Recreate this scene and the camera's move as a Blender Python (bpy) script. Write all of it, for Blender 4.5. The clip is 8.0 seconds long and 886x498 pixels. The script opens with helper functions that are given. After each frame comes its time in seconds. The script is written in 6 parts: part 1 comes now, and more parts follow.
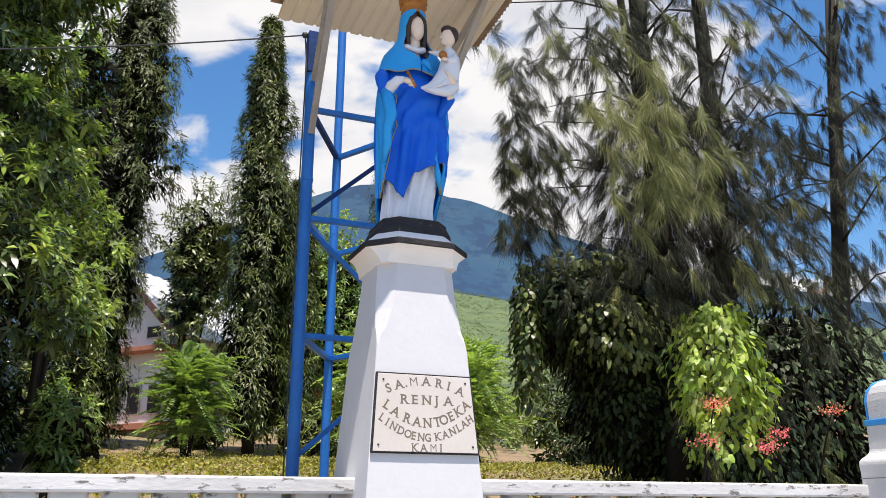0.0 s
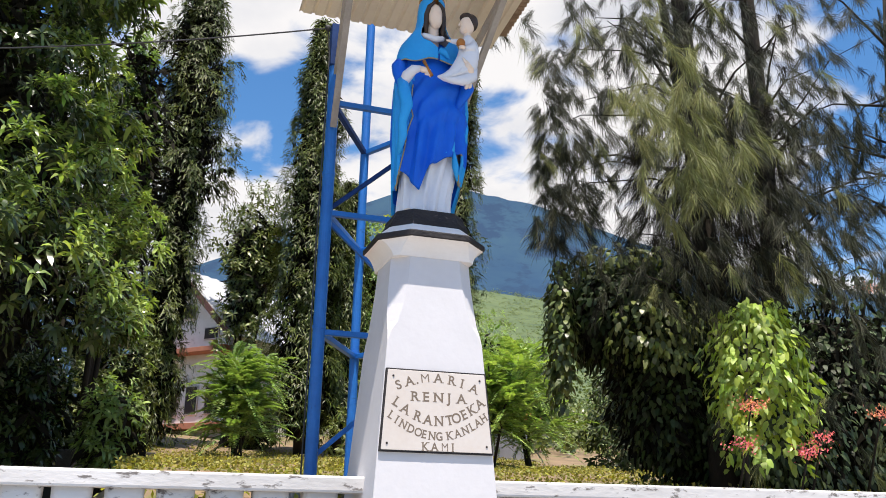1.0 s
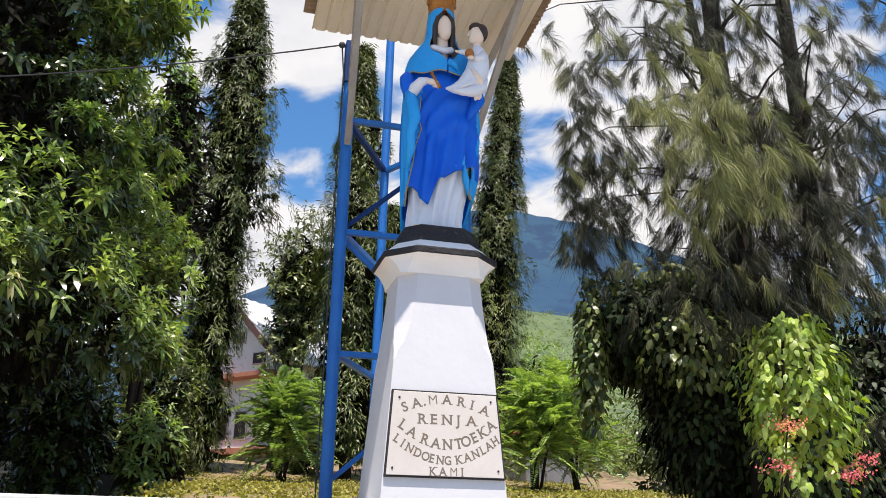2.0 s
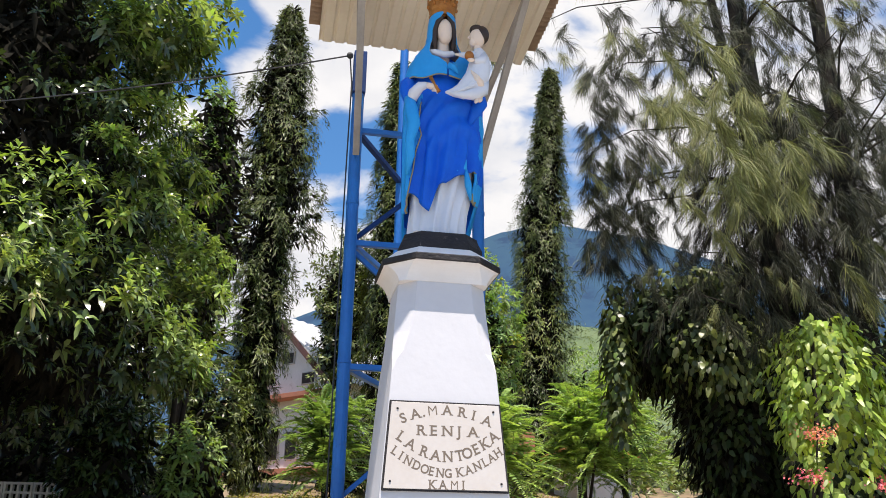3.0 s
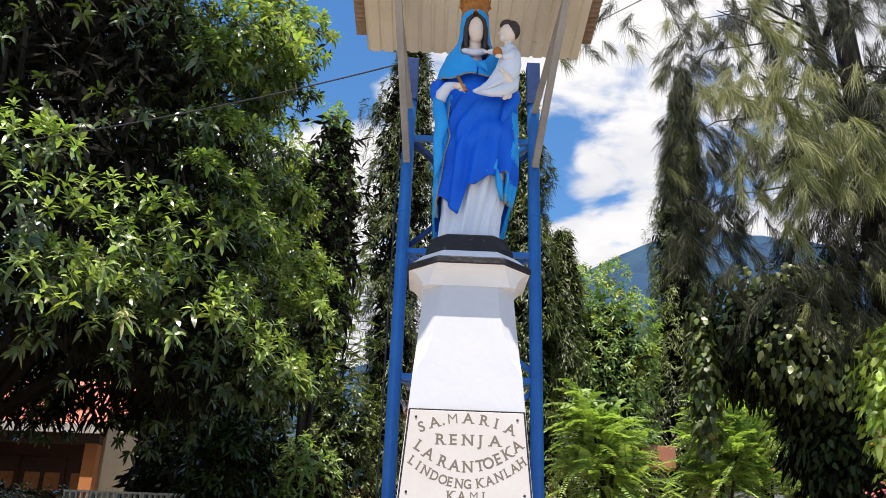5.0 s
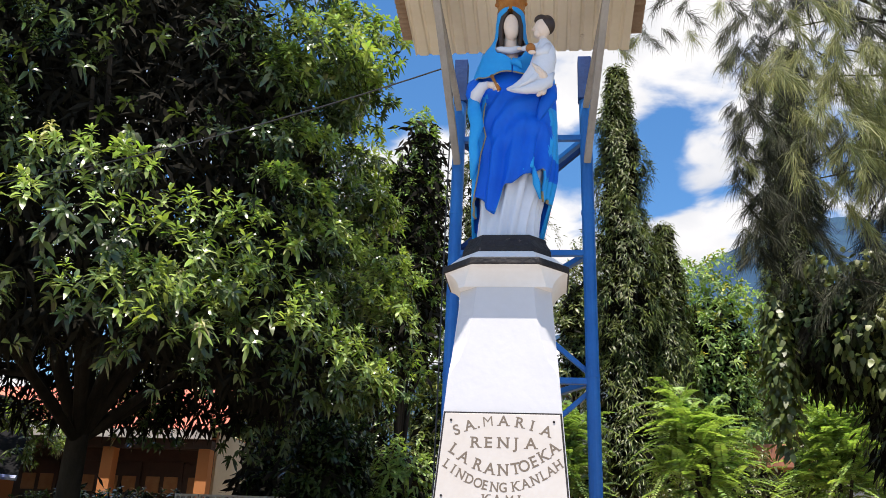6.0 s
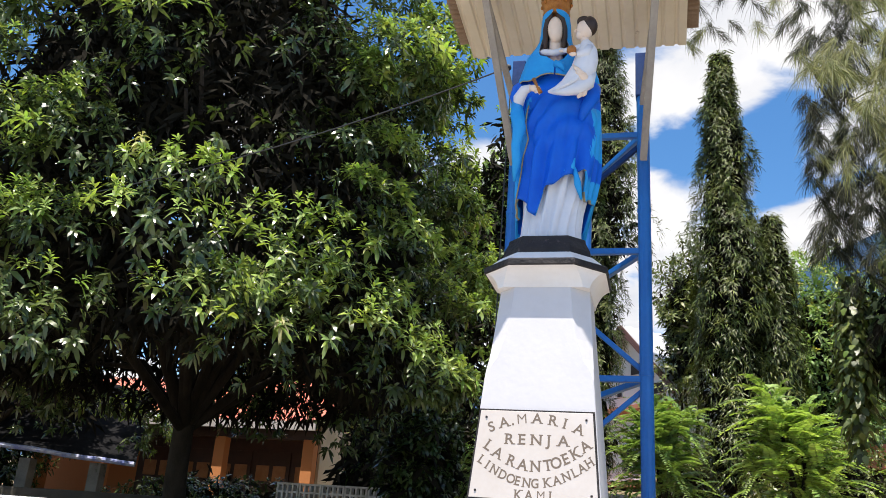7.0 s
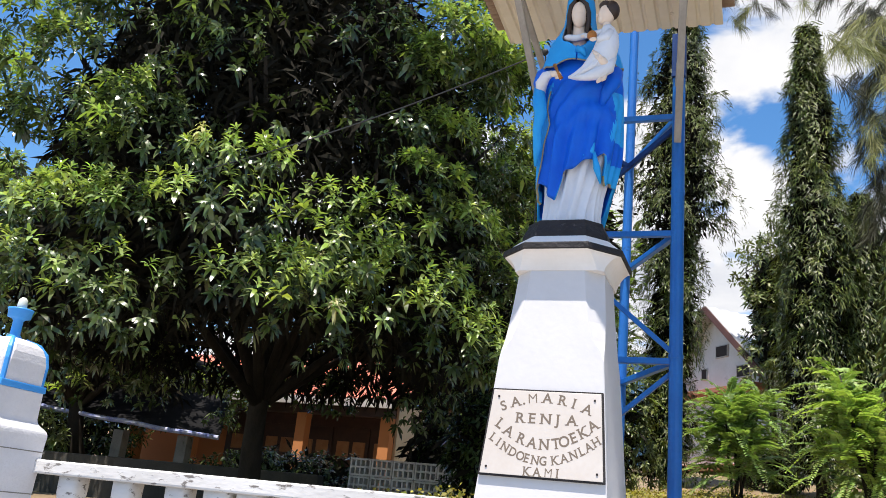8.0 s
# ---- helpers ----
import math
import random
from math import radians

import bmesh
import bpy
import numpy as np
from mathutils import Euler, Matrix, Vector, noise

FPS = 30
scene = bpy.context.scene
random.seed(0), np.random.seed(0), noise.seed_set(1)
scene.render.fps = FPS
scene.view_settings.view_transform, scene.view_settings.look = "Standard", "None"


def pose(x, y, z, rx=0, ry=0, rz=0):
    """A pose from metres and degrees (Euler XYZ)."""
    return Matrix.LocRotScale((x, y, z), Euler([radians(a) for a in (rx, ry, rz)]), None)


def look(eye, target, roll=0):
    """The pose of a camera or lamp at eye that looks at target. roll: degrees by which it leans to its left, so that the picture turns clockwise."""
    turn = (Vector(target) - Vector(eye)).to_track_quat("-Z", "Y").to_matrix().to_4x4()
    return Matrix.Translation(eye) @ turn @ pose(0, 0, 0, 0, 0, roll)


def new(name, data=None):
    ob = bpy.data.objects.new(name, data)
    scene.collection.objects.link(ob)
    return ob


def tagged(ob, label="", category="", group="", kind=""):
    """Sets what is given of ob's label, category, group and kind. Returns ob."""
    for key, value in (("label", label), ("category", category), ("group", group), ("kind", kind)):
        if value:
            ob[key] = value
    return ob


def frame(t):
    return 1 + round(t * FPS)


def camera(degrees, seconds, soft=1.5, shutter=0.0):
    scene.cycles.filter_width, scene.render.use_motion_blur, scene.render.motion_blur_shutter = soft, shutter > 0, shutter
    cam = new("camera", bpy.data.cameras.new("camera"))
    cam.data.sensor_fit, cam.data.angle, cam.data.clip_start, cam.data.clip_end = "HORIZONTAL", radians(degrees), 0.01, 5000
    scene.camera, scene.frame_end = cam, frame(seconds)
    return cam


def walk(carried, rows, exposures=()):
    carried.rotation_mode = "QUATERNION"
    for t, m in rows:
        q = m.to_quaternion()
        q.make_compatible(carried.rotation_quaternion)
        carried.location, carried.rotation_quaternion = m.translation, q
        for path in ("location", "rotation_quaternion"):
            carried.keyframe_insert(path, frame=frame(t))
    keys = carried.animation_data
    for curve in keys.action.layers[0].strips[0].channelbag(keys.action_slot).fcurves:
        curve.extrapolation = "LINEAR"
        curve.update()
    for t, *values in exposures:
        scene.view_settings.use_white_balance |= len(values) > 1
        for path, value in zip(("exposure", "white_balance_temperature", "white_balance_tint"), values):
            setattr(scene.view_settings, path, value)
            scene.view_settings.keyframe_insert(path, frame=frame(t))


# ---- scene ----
cam = camera(54.34, 8.0, soft=0.75)
VIEWS = (
    # seconds, x, y, z, yaw, pitch, roll
    (0, -1.673, -4.552, 1.397, -22.67, 17.05, -0.13),
    (0.5, -1.527, -4.566, 1.388, -20.34, 16.78, 0.75),
    (1, -1.382, -4.489, 1.390, -18.49, 17.24, 0.92),
    (1.5, -1.254, -4.434, 1.416, -16.55, 17.97, 1.01),
    (3, -0.817, -4.334, 1.397, -11.12, 19.81, 0.67),
    (3.5, -0.669, -4.303, 1.419, -8.51, 20.26, 0.78),
    (4, -0.489, -4.279, 1.419, -6.12, 20.54, 1.09),
    (4.5, -0.349, -4.276, 1.400, -3.71, 20.55, 1.80),
    (6, 0.198, -4.225, 1.429, 7.26, 20.32, 2.44),
    (6.5, 0.346, -4.281, 1.438, 11.19, 19.91, 3.30),
    (7, 0.575, -4.297, 1.442, 15.11, 19.47, 4.38),
    (7.5, 0.778, -4.315, 1.440, 18.44, 18.59, 5.61),
    (8, 0.966, -4.328, 1.448, 21.27, 17.62, 6.06),
)
walk(cam, [(t, pose(x, y, z, 90 + pitch, 0, yaw) @ pose(0, 0, 0, 0, 0, roll)) for t, x, y, z, yaw, pitch, roll in VIEWS], exposures=((0, 0.57, 6800, 12), (4, 0.62, 6800, 12), (8, 0.70, 6700, 11)))

# ---- light ----
world = bpy.data.worlds.new("sky")
scene.world = world
world.use_nodes = True
SUN_ELEVATION, SUN_AZIMUTH = radians(73.5), radians(-8)          # azimuth from -y towards +x
to_sun = Vector((math.sin(SUN_AZIMUTH) * math.cos(SUN_ELEVATION), -math.cos(SUN_AZIMUTH) * math.cos(SUN_ELEVATION), math.sin(SUN_ELEVATION)))


def build_sky():
    tree = world.node_tree
    tree.nodes.clear()
    N = tree.nodes.new
    L = tree.links.new
    out, bg = N("ShaderNodeOutputWorld"), N("ShaderNodeBackground")
    sky = N("ShaderNodeTexSky")
    sky.sky_type, sky.sun_disc = "NISHITA", False
    sky.sun_elevation, sky.sun_rotation = SUN_ELEVATION, math.pi - SUN_AZIMUTH
    sky.air_density, sky.dust_density, sky.ozone_density = 1.0, 0.6, 2.0
    co = N("ShaderNodeTexCoord")
    sep = N("ShaderNodeSeparateXYZ")
    L(co.outputs["Generated"], sep.inputs[0])
    # cloud layer: project the view direction on a plane high above
    lift = N("ShaderNodeMath"); lift.operation = "ADD"; lift.inputs[1].default_value = 0.22
    L(sep.outputs["Z"], lift.inputs[0])
    flat = N("ShaderNodeVectorMath"); flat.operation = "DIVIDE"
    comb = N("ShaderNodeCombineXYZ")
    for k in range(3):
        L(lift.outputs[0], comb.inputs[k])
    L(co.outputs["Generated"], flat.inputs[0]); L(comb.outputs[0], flat.inputs[1])
    shift = N("ShaderNodeVectorMath"); shift.operation = "ADD"; shift.inputs[1].default_value = (3.1, 7.4, 0.0)
    L(flat.outputs[0], shift.inputs[0])
    n1 = N("ShaderNodeTexNoise"); n1.inputs["Scale"].default_value = 2.3; n1.inputs["Detail"].default_value = 9; n1.inputs["Roughness"].default_value = 0.52
    n1.inputs["Distortion"].default_value = 0.25
    L(shift.outputs[0], n1.inputs["Vector"])

    def lobe(direction, inner, outer):
        """1 towards the direction, 0 away from it."""
        d = N("ShaderNodeVectorMath"); d.operation = "DOT_PRODUCT"; d.inputs[1].default_value = Vector(direction).normalized()
        nrm = N("ShaderNodeVectorMath"); nrm.operation = "NORMALIZE"
        L(co.outputs["Generated"], nrm.inputs[0]); L(nrm.outputs[0], d.inputs[0])
        mr = N("ShaderNodeMapRange"); mr.interpolation_type = "SMOOTHSTEP"
        mr.inputs["From Min"].default_value, mr.inputs["From Max"].default_value = math.cos(radians(outer)), math.cos(radians(inner))
        L(d.outputs["Value"], mr.inputs["Value"])
        return mr.outputs[0]

    def at(az, el):
        a, e = radians(az), radians(el)
        return (-math.sin(a) * math.cos(e), math.cos(a) * math.cos(e), math.sin(e))

    boost = N("ShaderNodeMath"); boost.operation = "MULTIPLY_ADD"; boost.inputs[1].default_value, boost.inputs[2].default_value = 2.6, -0.82
    L(n1.outputs["Fac"], boost.inputs[0])
    n3 = N("ShaderNodeTexNoise"); n3.inputs["Scale"].default_value = 7.5; n3.inputs["Detail"].default_value = 7; n3.inputs["Distortion"].default_value = 0.4
    L(shift.outputs[0], n3.inputs["Vector"])
    wisps = N("ShaderNodeMath"); wisps.operation = "MULTIPLY_ADD"; wisps.inputs[1].default_value = 2.1
    L(n3.outputs["Fac"], wisps.inputs[0])
    less = N("ShaderNodeMath"); less.operation = "SUBTRACT"; less.inputs[1].default_value = 1.05
    L(boost.outputs[0], less.inputs[0]); L(less.outputs[0], wisps.inputs[2])
    total = wisps.outputs[0]
    # where the sky opens (-) and where the cloud banks lie (+)
    for (az, el), r0, r1, w in (((-12, 27), 22, 50, 0.66), ((-5, 24.4), 0, 6, -0.62), ((-1, 25.4), 0, 5, -0.34), ((-10, 26.8), 0, 5, -0.34), ((2.5, 25.2), 0, 5, -0.30), ((-6.7, 22.4), 0, 4, -0.25), ((9, 32.5), 0, 7, -0.65), ((16, 34), 3, 12, -0.9), ((-48, 23), 2, 11, -0.7), ((52, 24), 4, 18, -0.9), ((1.5, 16), 0, 4, -0.25)):
        m = N("ShaderNodeMath"); m.operation = "MULTIPLY_ADD"; m.inputs[1].default_value = w
        L(lobe(at(az, el), r0, r1), m.inputs[0]); L(total, m.inputs[2])
        total = m.outputs[0]
    mask = N("ShaderNodeMapRange"); mask.interpolation_type = "SMOOTHSTEP"
    mask.inputs["From Min"].default_value, mask.inputs["From Max"].default_value = 0.52, 1.02
    L(total, mask.inputs["Value"])
    n2 = N("ShaderNodeTexNoise"); n2.inputs["Scale"].default_value = 3.3; n2.inputs["Detail"].default_value = 7
    L(shift.outputs[0], n2.inputs["Vector"])
    tone = N("ShaderNodeValToRGB")
    tone.color_ramp.elements[0].position, tone.color_ramp.elements[0].color = 0.34, (4.5, 4.8, 5.4, 1)
    tone.color_ramp.elements[1].position, tone.color_ramp.elements[1].color = 0.56, (6.3, 6.4, 6.6, 1)
    L(n2.outputs["Fac"], tone.inputs["Fac"])
    mix = N("ShaderNodeMix"); mix.data_type = "RGBA"
    hs = N("ShaderNodeHueSaturation"); hs.inputs["Saturation"].default_value, hs.inputs["Value"].default_value = 1.30, 1.32
    L(sky.outputs[0], hs.inputs["Color"])
    L(mask.outputs[0], mix.inputs["Factor"]); L(hs.outputs[0], mix.inputs["A"]); L(tone.outputs[0], mix.inputs["B"])
    L(mix.outputs["Result"], bg.inputs["Color"])
    bg.inputs["Strength"].default_value = 0.10
    L(bg.outputs[0], out.inputs["Surface"])


build_sky()
sun = new("sun", bpy.data.lights.new("sun", "SUN"))
sun.data.energy, sun.data.angle, sun.data.color = 5.0, radians(0.53), (1.0, 0.945, 0.87)
sun.matrix_world = look(Vector((0, 0, 30)), Vector((0, 0, 30)) - to_sun)

# ---- materials ----


def material(name, base, rough=0.7, second=None, scale=6.0, bump=0.0, bump_scale=40.0, metal=0.0, spots=None, spot_scale=3.0, spot_at=0.62, spec=0.5, translucent=0.0, island=0.0, stretch=(1, 1, 1), spot_soft=0.06):
    """Procedural surface: two tones by noise, a second fine noise, optional worn spots and bump."""
    m = bpy.data.materials.new(name)
    m.use_nodes = True
    t = m.node_tree
    N, L = t.nodes.new, t.links.new
    b = t.nodes["Principled BSDF"]
    b.inputs["Roughness"].default_value, b.inputs["Metallic"].default_value = rough, metal
    b.inputs["Specular IOR Level"].default_value = spec
    co = N("ShaderNodeTexCoord")
    mp = N("ShaderNodeMapping"); mp.inputs["Scale"].default_value = stretch
    L(co.outputs["Object"], mp.inputs["Vector"])
    second = second or tuple(c * 0.8 for c in base)
    n1 = N("ShaderNodeTexNoise"); n1.inputs["Scale"].default_value, n1.inputs["Detail"].default_value = scale, 5
    n2 = N("ShaderNodeTexNoise"); n2.inputs["Scale"].default_value, n2.inputs["Detail"].default_value = scale * 9, 3
    for n in (n1, n2):
        L(mp.outputs[0], n.inputs["Vector"])
    add = N("ShaderNodeMath"); add.operation = "MULTIPLY_ADD"; add.inputs[1].default_value = 0.35
    L(n2.outputs["Fac"], add.inputs[0]); L(n1.outputs["Fac"], add.inputs[2])
    ramp = N("ShaderNodeMapRange"); ramp.inputs["From Min"].default_value, ramp.inputs["From Max"].default_value = 0.5, 0.9
    L(add.outputs[0], ramp.inputs["Value"])
    mix = N("ShaderNodeMix"); mix.data_type = "RGBA"
    mix.inputs["A"].default_value, mix.inputs["B"].default_value = (*base, 1), (*second, 1)
    L(ramp.outputs[0], mix.inputs["Factor"])
    colour = mix.outputs["Result"]
    if spots:
        n3 = N("ShaderNodeTexNoise"); n3.inputs["Scale"].default_value, n3.inputs["Detail"].default_value, n3.inputs["Roughness"].default_value = spot_scale, 8, 0.65
        L(mp.outputs[0], n3.inputs["Vector"])
        r3 = N("ShaderNodeMapRange"); r3.inputs["From Min"].default_value, r3.inputs["From Max"].default_value = spot_at, spot_at + spot_soft
        L(n3.outputs["Fac"], r3.inputs["Value"])
        mx = N("ShaderNodeMix"); mx.data_type = "RGBA"; mx.inputs["B"].default_value = (*spots, 1)
        L(r3.outputs[0], mx.inputs["Factor"]); L(colour, mx.inputs["A"])
        colour = mx.outputs["Result"]
    if island:
        g = N("ShaderNodeNewGeometry")
        hsv = N("ShaderNodeHueSaturation")
        for name_, lo, hi in (("Value", 1 - island, 1 + island * 1.2), ("Hue", 0.5 - island * 0.05, 0.5 + island * 0.035), ("Saturation", 1 - island * 0.4, 1 + island * 0.2)):
            mr = N("ShaderNodeMapRange"); mr.inputs["To Min"].default_value, mr.inputs["To Max"].default_value = lo, hi
            src = g.outputs["Random Per Island"]
            if name_ != "Value":
                w = N("ShaderNodeMath"); w.operation = "FRACT"
                w0 = N("ShaderNodeMath"); w0.operation = "MULTIPLY"; w0.inputs[1].default_value = 7.31 if name_ == "Hue" else 13.7
                L(src, w0.inputs[0]); L(w0.outputs[0], w.inputs[0]); src = w.outputs[0]
            L(src, mr.inputs["Value"]); L(mr.outputs[0], hsv.inputs[name_])
        L(colour, hsv.inputs["Color"])
        colour = hsv.outputs["Color"]
    L(colour, b.inputs["Base Color"])
    if bump:
        n4 = N("ShaderNodeTexNoise"); n4.inputs["Scale"].default_value, n4.inputs["Detail"].default_value = bump_scale, 6
        L(mp.outputs[0], n4.inputs["Vector"])
        bp = N("ShaderNodeBump"); bp.inputs["Strength"].default_value, bp.inputs["Distance"].default_value = bump, 0.01
        L(n4.outputs["Fac"], bp.inputs["Height"]); L(bp.outputs[0], b.inputs["Normal"])
    if translucent:
        tr = N("ShaderNodeBsdfTranslucent")
        ms = N("ShaderNodeMixShader"); ms.inputs[0].default_value = translucent
        br = N("ShaderNodeMix"); br.data_type = "RGBA"; br.blend_type = "MULTIPLY"; br.inputs["Factor"].default_value = 1.0
        br.inputs["B"].default_value = (1.45, 1.5, 0.65, 1)
        L(colour, br.inputs["A"]); L(br.outputs["Result"], tr.inputs["Color"])
        L(b.outputs[0], ms.inputs[1]); L(tr.outputs[0], ms.inputs[2])
        L(ms.outputs[0], t.nodes["Material Output"].inputs["Surface"])
    return m


